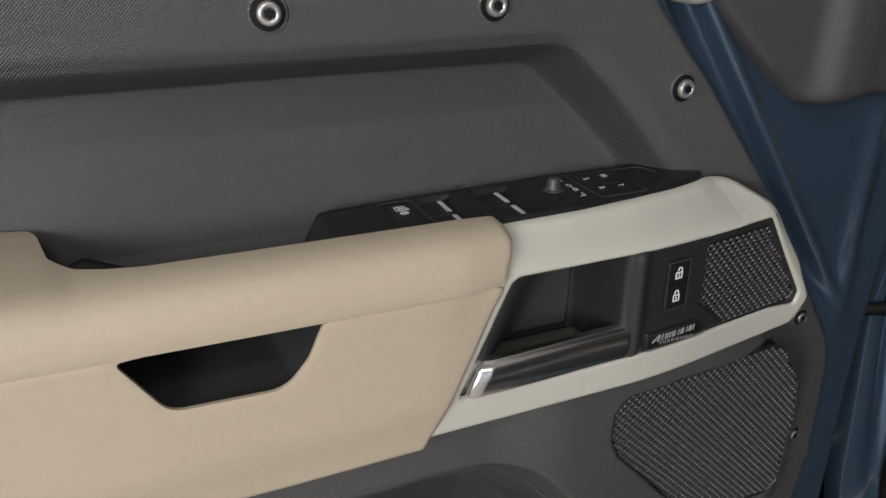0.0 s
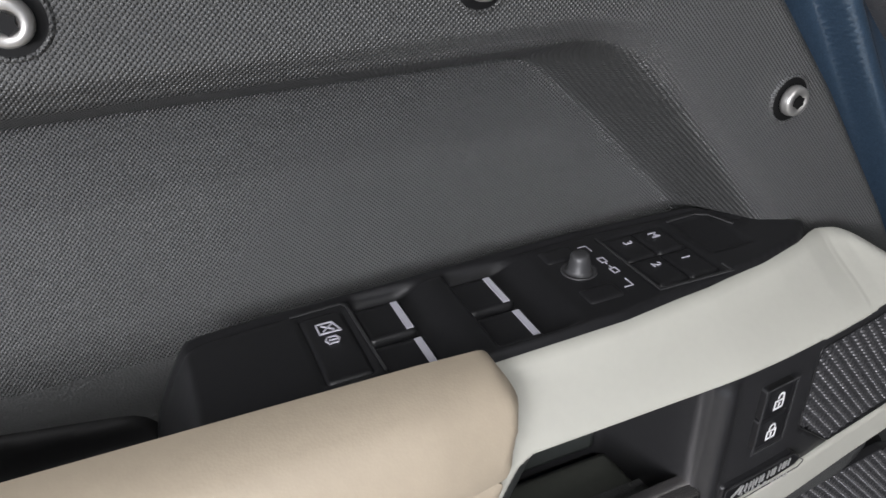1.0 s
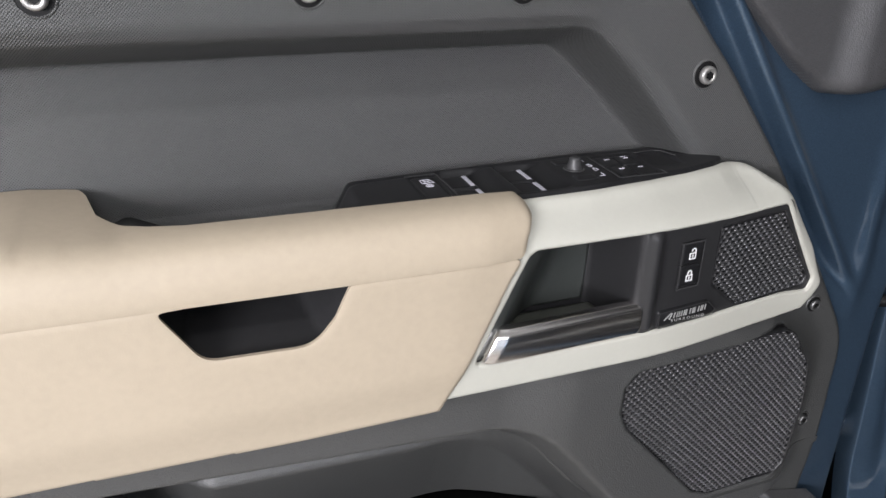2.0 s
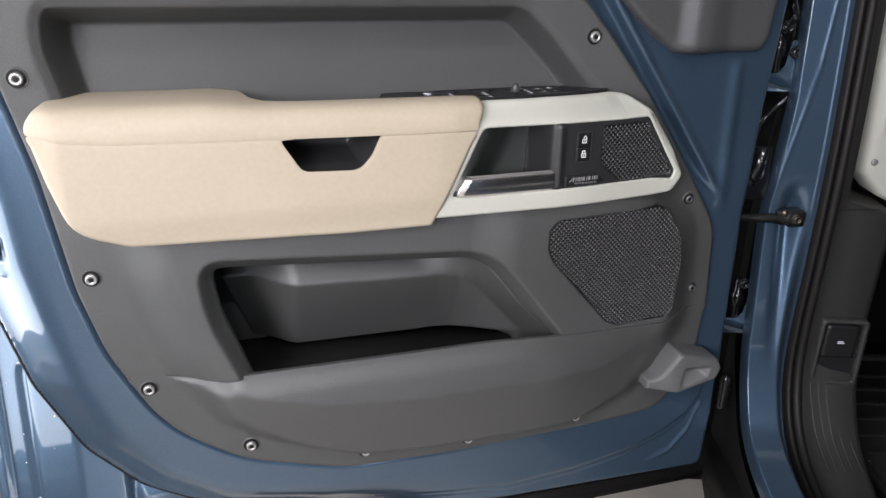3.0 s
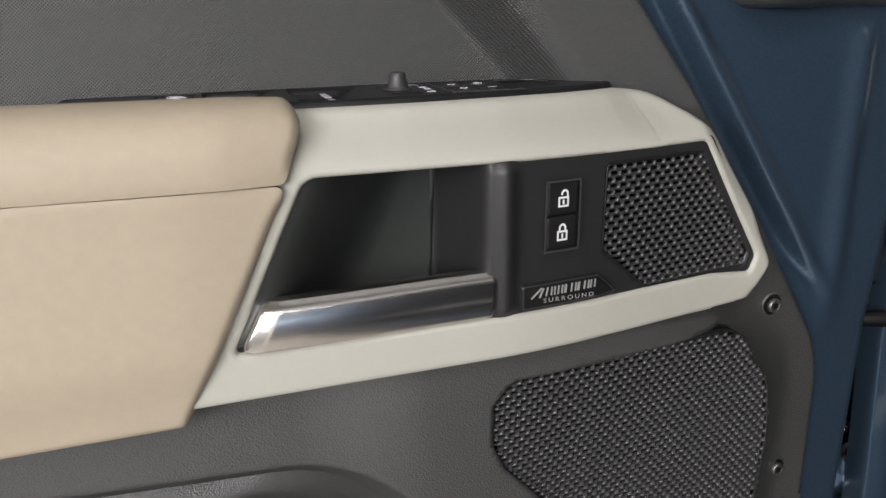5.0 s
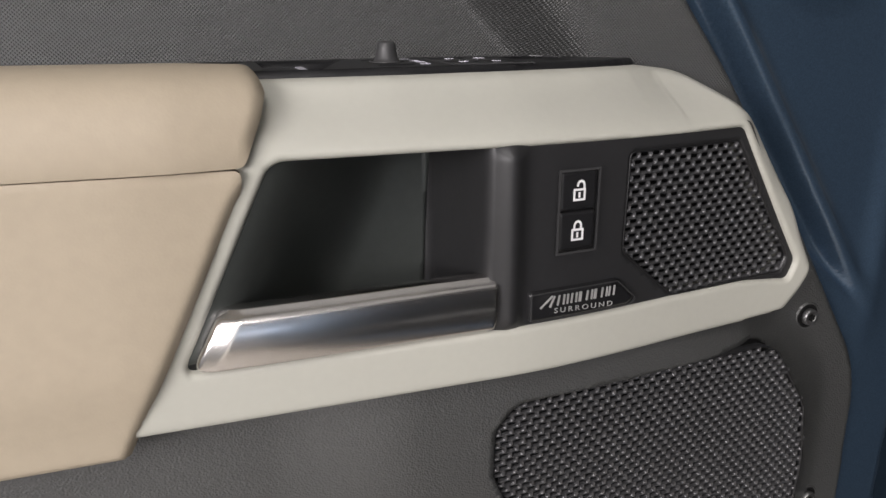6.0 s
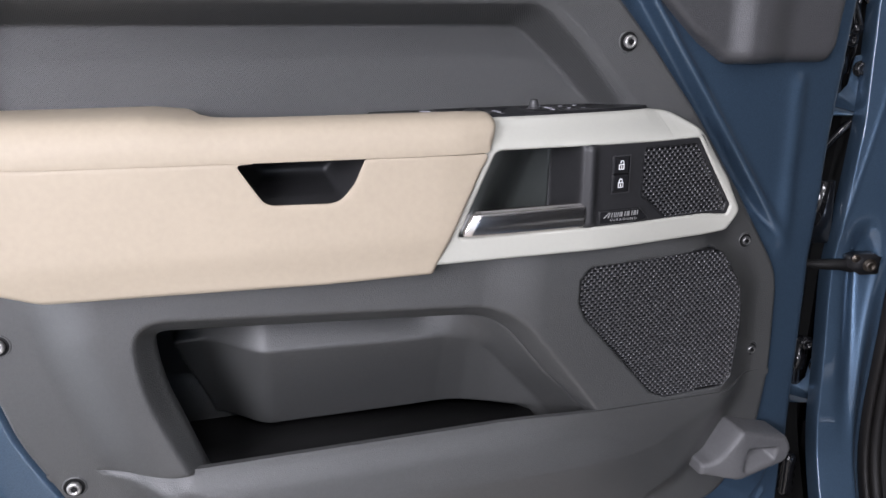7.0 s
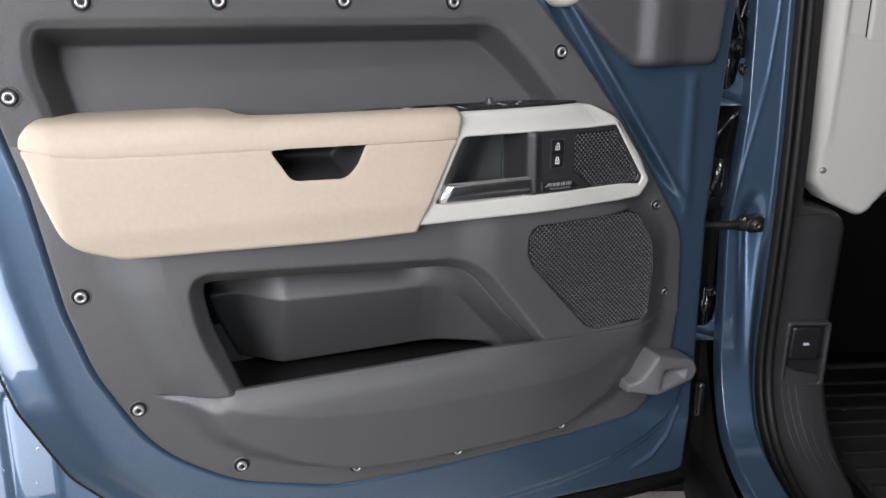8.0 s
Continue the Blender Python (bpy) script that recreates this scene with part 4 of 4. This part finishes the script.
# ---- grey hinge-side cover piece at the foot of the panel
COVER = rounded([(0.287, 0.697), (0.335, 0.690), (0.398, 0.706), (0.404, 0.724), (0.396, 0.740), (0.330, 0.758), (0.316, 0.735), (0.305, 0.716), (0.288, 0.712)],
                [0.003, 0.03, 0.012, 0.012, 0.008, 0.005, 0.04, 0.02, 0.003], 5)
COVER_IN = rounded([(0.340, 0.734), (0.384, 0.729), (0.380, 0.712), (0.335, 0.699)], [0.006, 0.004, 0.004, 0.006], 4)


def cover_depth(u, v, d):
    i, _ = nearest(np.stack([u, v], 1), COVER_IN)
    return -0.042 + 0.014 * smooth((0.335 - u) / 0.05) + 0.016 * np.clip(i / 0.011, 0, 1) + 1.2 * round_edge(d, 0.005)


sheet("hinge_cover", COVER, cover_depth, 0.002, GREY_LIGHT, door, skirt=0.035, label="mid grey plastic cover piece")

# ---------------------------------------------------------------- the car's body beside the door
HINGE = np.array((0.576, 0.0568))
FWD = np.array((math.cos(radians(70)), math.sin(radians(70))))
RIGHT = np.array((FWD[1], -FWD[0]))


def body(s, w, z):
    """A point of the car: s ahead of the pillar's face, w towards the car's middle, z up."""
    p = HINGE + FWD * s + RIGHT * w
    return (p[0], p[1], z)


# the doorway's edge in side view, from the pillar's head down and back along the sill
EDGE = [(0.03, 1.50), (0.012, 1.25), (0.0, 1.05), (0.0, 0.93), (0.004, 0.80), (0.010, 0.70), (0.006, 0.63), (-0.012, 0.58), (-0.045, 0.535), (-0.10, 0.505), (-0.18, 0.490), (-0.30, 0.482), (-0.60, 0.478), (-1.0, 0.478)]


def dense(points, n):
    P = np.array(points, float)
    t = np.concatenate([[0], np.cumsum(np.hypot(*np.diff(P, axis=0).T))])
    q = np.linspace(0, t[-1], n)
    line = np.stack([np.interp(q, t, P[:, 0]), np.interp(q, t, P[:, 1])], 1)
    for _ in range(6):
        line[1:-1] = 0.25 * line[:-2] + 0.5 * line[1:-1] + 0.25 * line[2:]
    return line


def swept(name, profile_at, mat, label, n=90, points=EDGE):
    """A skin along the doorway's edge. profile_at(z) gives (w, depth behind the edge) pairs."""
    line = dense(points, n)
    e = np.gradient(line, axis=0)
    e /= np.linalg.norm(e, axis=1)[:, None]
    normal = np.stack([-e[:, 1], e[:, 0]], 1)
    verts, faces = [], []
    for (s, z), nn in zip(line, normal):
        prof = profile_at(z if s > -0.02 else 0.5)
        for w, dep in prof:
            verts.append(body(s + nn[0] * dep, w, z + nn[1] * dep))
    k = len(profile_at(1.0))
    for i in range(len(line) - 1):
        for j in range(k - 1):
            a = i * k + j
            faces.append((a, a + 1, a + k + 1, a + k))
    return link_mesh(name, verts, faces, mat, car, label)


def pillar_profile(z):
    """The pillar's face across: a rolled outer edge, a creased ridge, a scoop at mid height and a lip at the seal."""
    crease = float(np.interp(z, [0.93, 0.946, 1.028, 1.149, 1.245, 1.5], [-0.046, -0.038, -0.023, 0.001, 0.010, 0.022]))
    ridge = 0.0011 * float(smooth((z - 0.935) / 0.03))
    scoop = 0.024 * float(smooth((0.975 - z) / 0.06)) * float(np.clip((z - 0.655) / 0.27, 0, 1))
    side = float(np.interp(z, [0.90, 0.97, 1.10], [-0.0410, -0.0345, -0.0240]))
    roll = 0.0045
    low = float(smooth((0.70 - z) / 0.12))
    out = 0.036 * float(smooth((0.95 - z) / 0.30))
    pts = []
    for w in (*(side - roll * math.sin(a) for a in np.linspace(math.pi / 2, 0.1, 12)), *np.linspace(side, 0.034, 40), 0.038, 0.044, 0.046):
        w = float(w)
        d = 0.004 + 0.030 * max(0.0, 1 - math.sqrt(max(0.0, 1 - (max(0.0, side - w) / roll) ** 2)))
        d += 0.06 * max(0.0, crease - w) - ridge * math.exp(-((w - crease) / 0.0022) ** 2)
        d += scoop * math.exp(-((w + 0.004) / 0.013) ** 2) - 0.0011 * math.exp(-((w - 0.027) / 0.0024) ** 2) * float(smooth((z - 0.88) / 0.06))
        d += 0.010 * float(smooth((w - 0.034) / 0.004)) + 0.036 * float(smooth((w - 0.037) / 0.009))
        pts.append((w, d - (0.015 * low + out) * float(smooth((0.031 - w) / 0.026))))
    return pts


def flank_profile(z):
    low = 0.030 * float(smooth((0.70 - z) / 0.12))
    edge_w = float(np.interp(z, [0.90, 0.97, 1.10], [-0.0456, -0.0391, -0.0286]))
    return [(edge_w - 0.014, 0.20), (edge_w - 0.002, 0.06), (edge_w, 0.033 - low)]

swept("hinge_pillar", pillar_profile, BLUE, "blue painted door pillar and sill", 150)
# the flank's black puts the shade beside the pillar into its colour
swept("flank_shade", flank_profile, BLACK_MATT, "pillar flank, black in place of shade", 100)
swept("weatherstrip", lambda z: [(0.034 + 0.016 * (0.5 - 0.5 * math.cos(a)) + 0.0 * a, 0.012 - 0.018 * math.sin(a)) for a in np.linspace(0, math.pi, 10)]
      + [(0.050 + 0.018 * (0.5 - 0.5 * math.cos(a)), 0.010 - 0.012 * math.sin(a)) for a in np.linspace(0.1, math.pi, 10)] + [(0.070, 0.03)], RUBBER, "black double-lipped rubber weatherstrip", 100)
def kick_profile(z):
    k = 1.0 - 0.80 * float(smooth((z - 0.905) / 0.03))
    return [(0.062, 0.030), (0.072, 0.026)] + [(0.076 + k * w, d) for w, d in ((0.009, 0.030), (0.044, 0.034), (0.089, 0.036), (0.102, 0.045), (0.110, 0.075), (0.114, 0.16))]


swept("kick_panel", kick_profile, DARK, "dark grey plastic kick panel and sill trim", 100)
line = dense(EDGE, 200)
sel = [p for p in line if 0.505 < p[1] < 0.615]
for k, w in enumerate((0.092, 0.106, 0.120, 0.134, 0.150)):
    vv, ff = [], []
    for i, (s, z) in enumerate(sel):
        off = 0.030 + 0.004 * (w - 0.085) / 0.035
        for dw, dd in ((-0.0012, 0.0), (0, -0.0018), (0.0012, 0.0)):
            vv.append(body(s + off * 0.85 + dd, w + dw + 0.012 * i / len(sel), z - off * 0.45 - dd * 0.3))
    for i in range(len(sel) - 1):
        for j in range(2):
            a = 3 * i + j
            ff.append((a, a + 1, a + 4, a + 3))
    link_mesh("sill_rib", vv, ff, DARK, car)


def on_kick(w, z, lift):
    return body(float(np.interp(w, [0.072, 0.085, 0.120, 0.165, 0.178], [0.026, 0.030, 0.034, 0.036, 0.045])) - 0.0004 - lift, w, z)


part("kick_seam", strokes([[(0.076, 0.9200), (0.100, 0.9202), (0.130, 0.9206), (0.150, 0.9208)]], 0.0012, on_kick, 0.0003), BLACK_MATT, car, soft=False)


def upright(s):
    """Outlines drawn across the car: u towards its middle, v up, h ahead of s."""
    def put(u, v, h):
        p = HINGE[None, :] + FWD[None, :] * (s + h)[:, None] + RIGHT[None, :] * u[:, None]
        return np.stack([p[:, 0], p[:, 1], v], 1)
    return put


DASH = rounded([(0.118, 1.50), (0.119, 1.154), (0.129, 0.965), (0.165, 0.928), (0.227, 0.899), (0.262, 0.945), (0.36, 1.00), (0.80, 1.02), (0.80, 1.50)], [0, 0.05, 0.02, 0.02, 0.025, 0.02, 0.05, 0, 0], 5)
DASH_STEP = rounded([(0.150, 1.50), (0.151, 1.213), (0.185, 1.205), (0.80, 1.190), (0.80, 1.5)], [0, 0.010, 0.004, 0, 0], 5)


def dash_depth(u, v, d):
    i, _ = nearest(np.stack([u, v], 1), DASH_STEP)
    crest = np.exp(-((u - 0.148 - 0.02 * (v - 1.2)) / 0.0045) ** 2) * smooth((v - 1.02) / 0.03)
    return 0.006 * smooth((0.146 - u) / 0.022) + round_edge(d, 0.010) - 0.004 * crest + 0.007 * smooth(i / 0.007)


sheet("dash_side", DASH, dash_depth, 0.005, CREAM, car, skirt=0.06, place=upright(0.08), label="cream plastic end of the dashboard")
knob_v, knob_f = lathe([(0.0055, 0.0), (0.0055, 0.002), (0.004, 0.003), (0.0015, 0.003)], 16)
VENT = rounded([(0.188, 1.50), (0.188, 1.2045), (0.196, 1.198), (0.40, 1.195), (0.40, 1.5)], [0, 0.004, 0.004, 0, 0], 4)
sheet("vent_gap", VENT, lambda u, v, d: 0.0035 + 0 * u, 0.006, BLACK_MATT, car, skirt=0.004, place=upright(0.082), label="dark gap round the side vent")
sheet("side_vent", inset(VENT, 0.0022), lambda u, v, d: 0.001 + round_edge(d, 0.004), 0.004, CREAM, car, skirt=0.004, place=upright(0.080), label="cream side vent cover")
turn = Matrix.Translation(body(0.080, 0.144, 0.988)) @ pose(0, 0, 0, 90, 0, -20)
link_mesh("dash_screw", moved(knob_v, turn), knob_f, STEEL, car)

# release handle in the kick panel
KEY = rounded([(0.100, 0.650), (0.155, 0.650), (0.157, 0.712), (0.102, 0.714)], 0.006, 4)
sheet("release_lever", KEY, lambda u, v, d: -0.004 + round_edge(d, 0.003), 0.003, BLACK, car, skirt=0.012, place=upright(0.031), label="black bonnet release lever")
WELL = rounded([(0.096, 0.604), (0.166, 0.602), (0.168, 0.655), (0.096, 0.655)], 0.005, 4)
sheet("lever_well", WELL, lambda u, v, d: -0.001 + 0.004 * smooth(d / 0.006), 0.003, BLACK, car, skirt=0.006, place=upright(0.032), label="dark grey finger well")
FRAME = rounded([(0.090, 0.594), (0.172, 0.592), (0.174, 0.722), (0.092, 0.724)], 0.010, 5)
FRAME_IN = rounded([(0.097, 0.603), (0.164, 0.601), (0.165, 0.716), (0.099, 0.717)], 0.007, 5)
sheet("lever_frame", FRAME, lambda u, v, d: -0.001 + 1.2 * round_edge(d, 0.003) + 0.0 * u, 0.0025, DARK, car, holes=(FRAME_IN,), skirt=0.012, place=upright(0.029), label="raised dark grey frame round the lever")
part("lever_mark", strokes([[(0.124, 0.683), (0.132, 0.683)], [(0.124, 0.680), (0.134, 0.680)]], 0.002, lambda u, v, l: body(0.0265 - l, u, v), 0.0004), INK_DIM, car, soft=False)

# black blocks stand in for the shade behind the door's hinge edge
def body_box(name, s0, s1, w0, w1, z0, z1, mat, label=""):
    bm = bmesh.new()
    pts = [bm.verts.new(body(s, w, z)) for s in (s0, s1) for w in (w0, w1) for z in (z0, z1)]
    for f in ((0, 1, 3, 2), (4, 6, 7, 5), (0, 4, 5, 1), (2, 3, 7, 6), (0, 2, 6, 4), (1, 5, 7, 3)):
        bm.faces.new([pts[i] for i in f])
    bmesh.ops.recalc_face_normals(bm, faces=bm.faces)
    bmesh.ops.bevel(bm, geom=bm.edges[:], offset=0.002, segments=2, affect="EDGES")
    return part(name, bm, mat, car, label)


body_box("hinge_gap_shade", 0.062, 0.16, -0.30, -0.030, 0.35, 1.50, BLACK_MATT, "black block in place of the hinge gap's shade")
body_box("wing_edge", 0.10, 0.60, -0.16, -0.145, 0.35, 1.40, BLACK_MATT, "inner wing edge, black in place of shade")
# unseen underbody, added to stop daylight passing under the car
body_box("underbody", -3.3, 0.60, 0.06, 1.45, 0.20, 0.39, BLACK_MATT, "unseen black underbody, added to block light under the car")
body_box("sill_underside", -1.0, 0.2, -0.07, 0.19, 0.40, 0.465, BLACK_MATT, "black underside of the sill")


def extruded(name, outline, s0, s1, mat, label="", bevel=0.0015):
    """An outline across the car (w, z), between two depths."""
    bm = bmesh.new()
    near = [bm.verts.new(body(s0, w, z)) for w, z in outline]
    far = [bm.verts.new(body(s1, w, z)) for w, z in outline]
    bm.faces.new(near)
    bm.faces.new(list(reversed(far)))
    n = len(outline)
    for i in range(n):
        bm.faces.new((near[i], far[i], far[(i + 1) % n], near[(i + 1) % n]))
    bmesh.ops.recalc_face_normals(bm, faces=bm.faces)
    if bevel:
        rims = [e for e in bm.edges if (e.verts[0] in near) == (e.verts[1] in near)]
        bmesh.ops.bevel(bm, geom=rims, offset=bevel, segments=2, affect="EDGES")
    return part(name, bm, mat, car, label)


def facing(s, w, z):
    """A pose on the pillar's face, its z axis towards the back of the car."""
    return Matrix.Translation(body(s, w, z)) @ pose(0, 0, 0, 90, 0, -20)


hex_v, hex_f = lathe([(0.0105, 0.0), (0.0105, 0.0018), (0.0082, 0.0020), (0.0082, 0.0070), (0.0070, 0.0082), (0.0030, 0.0082), (0.0028, 0.0060), (0.0008, 0.0060)], 18)
nut_v, nut_f = lathe([(0.0075, 0.0), (0.0075, 0.0045), (0.0066, 0.0055), (0.0035, 0.0055), (0.0035, 0.0075), (0.0008, 0.0080)], 6)
for z, rise in ((1.120, 0.063), (0.701, 0.056)):
    low, high = z - 0.014, z + 0.014
    leaf = rounded([(-0.110, low), (-0.014, low), (-0.016, z + rise), (-0.036, z + rise), (-0.040, high + 0.012), (-0.050, high), (-0.110, high)],
                   [0.001, 0.001, 0.006, 0.006, 0.008, 0.008, 0.001], 4)
    extruded("door_hinge", leaf, 0.036, 0.043, BLUE, "blue painted steel door hinge")
    pin_v, pin_f = lathe([(0.006, -0.036), (0.008, -0.034), (0.008, -0.012), (0.011, -0.010), (0.011, 0.012), (0.008, 0.014), (0.008, 0.034), (0.005, 0.038), (0.001, 0.038)], 20)
    link_mesh("hinge_pin", moved(pin_v, Matrix.Translation(body(0.046, -0.052, z + 0.050))), pin_f, GLOSS_BLACK, car, "glossy black hinge pin")
    for dw, dz in ((-0.028, 0.046), (-0.047, 0.082)):
        link_mesh("hinge_bolt", moved(hex_v, facing(0.036, dw, z + dz)), hex_f, GLOSS_BLACK, car)


def body_tube(name, line, radius, mat, label=""):
    """A cable through points (s, w, z) of the car, rounded off between them."""
    P = np.array([body(*p) for p in line], float)
    t = np.concatenate([[0], np.cumsum(np.linalg.norm(np.diff(P, axis=0), axis=1))])
    q = np.linspace(0, t[-1], 40)
    fine = np.stack([np.interp(q, t, P[:, k]) for k in range(3)], 1)
    for _ in range(12):
        fine[1:-1] = 0.25 * fine[:-2] + 0.5 * fine[1:-1] + 0.25 * fine[2:]
    return tube(name, fine, radius, mat, car, label)


# wiring and fixings in the gap between the door and the pillar
body_tube("wiring_cable", [(0.052, -0.020, 1.34), (0.048, -0.030, 1.27), (0.050, -0.040, 1.235), (0.054, -0.028, 1.205), (0.06, -0.03, 1.16)], 0.0042, GLOSS_BLACK, "glossy black wiring cable")
body_tube("wiring_cable", [(0.046, -0.045, 1.34), (0.046, -0.046, 1.26), (0.044, -0.034, 1.225), (0.05, -0.020, 1.20)], 0.0034, GLOSS_BLACK, "glossy black wiring cable")
body_tube("wiring_cable", [(0.044, -0.026, 1.098), (0.040, -0.042, 1.084), (0.040, -0.060, 1.062), (0.046, -0.070, 1.020)], 0.0055, GLOSS_BLACK, "glossy black wiring cable")
for w, z in ((-0.026, 1.252), (-0.036, 1.214), (-0.021, 1.226)):
    link_mesh("cable_clip_bolt", moved(nut_v, facing(0.046, w, z)), nut_f, GLOSS_BLACK, car)
extruded("strap_plate", rounded([(-0.076, 0.935), (-0.038, 0.935), (-0.042, 1.022), (-0.074, 1.022)], 0.004, 3), 0.026, 0.032, GLOSS_BLACK, "black plate of the check strap")
extruded("check_strap", rounded([(-0.100, 0.9085), (-0.036, 0.9070), (-0.022, 0.9040), (0.004, 0.9060), (0.004, 0.9160), (-0.020, 0.9200), (-0.036, 0.9215), (-0.100, 0.9190)], 0.003, 3), -0.008, 0.000, BLACK_MATT, "black steel door check strap")
extruded("strap_bracket", rounded([(-0.0285, 0.9130), (-0.0120, 0.9020), (0.0110, 0.9035), (0.0125, 0.9260), (0.0060, 0.9300), (-0.0150, 0.9290), (-0.0300, 0.9270)], 0.003, 3), -0.012, 0.010, BLACK, "black strap bracket")
link_mesh("strap_bolt", moved(hex_v, facing(-0.012, -0.0015, 0.9160) @ Matrix.Diagonal((0.85, 0.85, 0.8, 1))), hex_f, BRONZE, car, "dark bronze strap bolt")
link_mesh("strap_nut", moved(nut_v, facing(-0.011, -0.0210, 0.9255) @ Matrix.Diagonal((0.8, 0.8, 0.7, 1))), nut_f, BRONZE, car)
boot_v, boot_f = lathe([(0.004, -0.034)] + [(0.0095 + 0.0022 * (k % 2), -0.032 + 0.0064 * k) for k in range(11)] + [(0.004, 0.036)], 20)
link_mesh("cable_boot", moved(boot_v, Matrix.Translation(body(0.004, -0.063, 0.588))), boot_f, GLOSS_BLACK, car, "ribbed black rubber cable boot")

# footwell
body_box("footwell_floor", -1.0, 0.60, 0.18, 0.80, 0.40, 0.44, CARPET, "black ribbed rubber floor mat")
def on_mat(s, w, lift):
    return body(s, w, 0.4405 + lift)


mat_ribs = [[(s0, 0.24), (s0 + 0.02, 0.70)] for s0 in np.arange(-0.50, 0.34, 0.055)]
part("mat_rib", strokes(mat_ribs, 0.008, on_mat, 0.0035), CARPET, car, "pressed ribs of the rubber mat", soft=False)
border = rounded([(-0.62, 0.205), (0.40, 0.205), (0.43, 0.76), (-0.62, 0.76)], 0.05, 6)
part("mat_border", strokes([border + border[:1]], 0.012, on_mat, 0.010), CARPET, car, "raised border of the rubber mat", soft=False)
random.seed(9)
for k in range(14):
    s0, w0 = random.uniform(-0.30, 0.36), random.uniform(0.22, 0.50)
    r = random.uniform(0.7, 1.3)
    link_mesh("water_drop", moved(drop_v, Matrix.Translation(on_mat(s0, w0, 0.0)) @ Matrix.Diagonal((r, r, r, 1))), drop_f, CHROME_WET, car, "clear water drop")
# near-black far walls put the footwell's darkness into their colour
body_box("bulkhead", 0.50, 0.56, 0.16, 0.80, 0.40, 1.50, BLACK_MATT, "carpeted bulkhead, near-black in place of shade")
body_box("tunnel", -1.0, 0.56, 0.78, 0.84, 0.40, 1.50, BLACK_MATT, "closing wall at the centre tunnel, near-black in place of shade")
body_box("dash_underside", 0.10, 0.52, 0.18, 0.80, 0.93, 0.96, BLACK_MATT, "underside of the dashboard, near-black in place of shade")

# front wheel, ahead of the doorway
tyre_v, tyre_f = lathe([(0.26, -0.10), (0.36, -0.11), (0.385, -0.085), (0.390, -0.04), (0.390, 0.04), (0.385, 0.085), (0.36, 0.11), (0.26, 0.10)], 64)
stand = Matrix.Translation(body(0.78, 0.03, 0.390)) @ pose(0, 0, 0, 90, 0, 70 + 0)
link_mesh("tyre", moved(tyre_v, stand), tyre_f[:-2], RUBBER, car, "black road tyre")
rim_v, rim_f = lathe([(0.262, -0.095), (0.25, -0.08), (0.10, -0.05), (0.04, -0.06), (0.01, -0.06), (0.01, 0.05), (0.25, 0.08), (0.262, 0.095)], 48)
link_mesh("wheel_rim", moved(rim_v, stand), rim_f, STEEL, car, "grey alloy wheel rim")
# unseen roof, cabin back and rear side, added to block light from behind
body_box("roof", -1.6, 0.5, 0.10, 1.55, 1.88, 1.94, BLACK_MATT, "unseen dark roof, added to close the cabin")
body_box("cabin_back", -1.6, -1.5, 0.10, 1.55, 0.45, 1.9, BLACK_MATT, "unseen dark wall, added to close the cabin")
body_box("side_pillar", -1.20, -1.10, 0.015, 0.10, 0.48, 1.90, BLUE, "unseen blue centre pillar, added to block light")
body_box("rear_door", -2.20, -1.20, 0.0, 0.08, 0.42, 1.28, BLUE, "unseen blue closed rear door, added to block light")
body_box("rear_quarter", -3.40, -2.21, 0.0, 0.08, 0.42, 1.88, BLUE, "unseen blue rear quarter, added to block light")
body_box("rear_window", -2.20, -1.20, 0.03, 0.05, 1.28, 1.88, CHANNEL, "unseen dark rear window, added to block light")
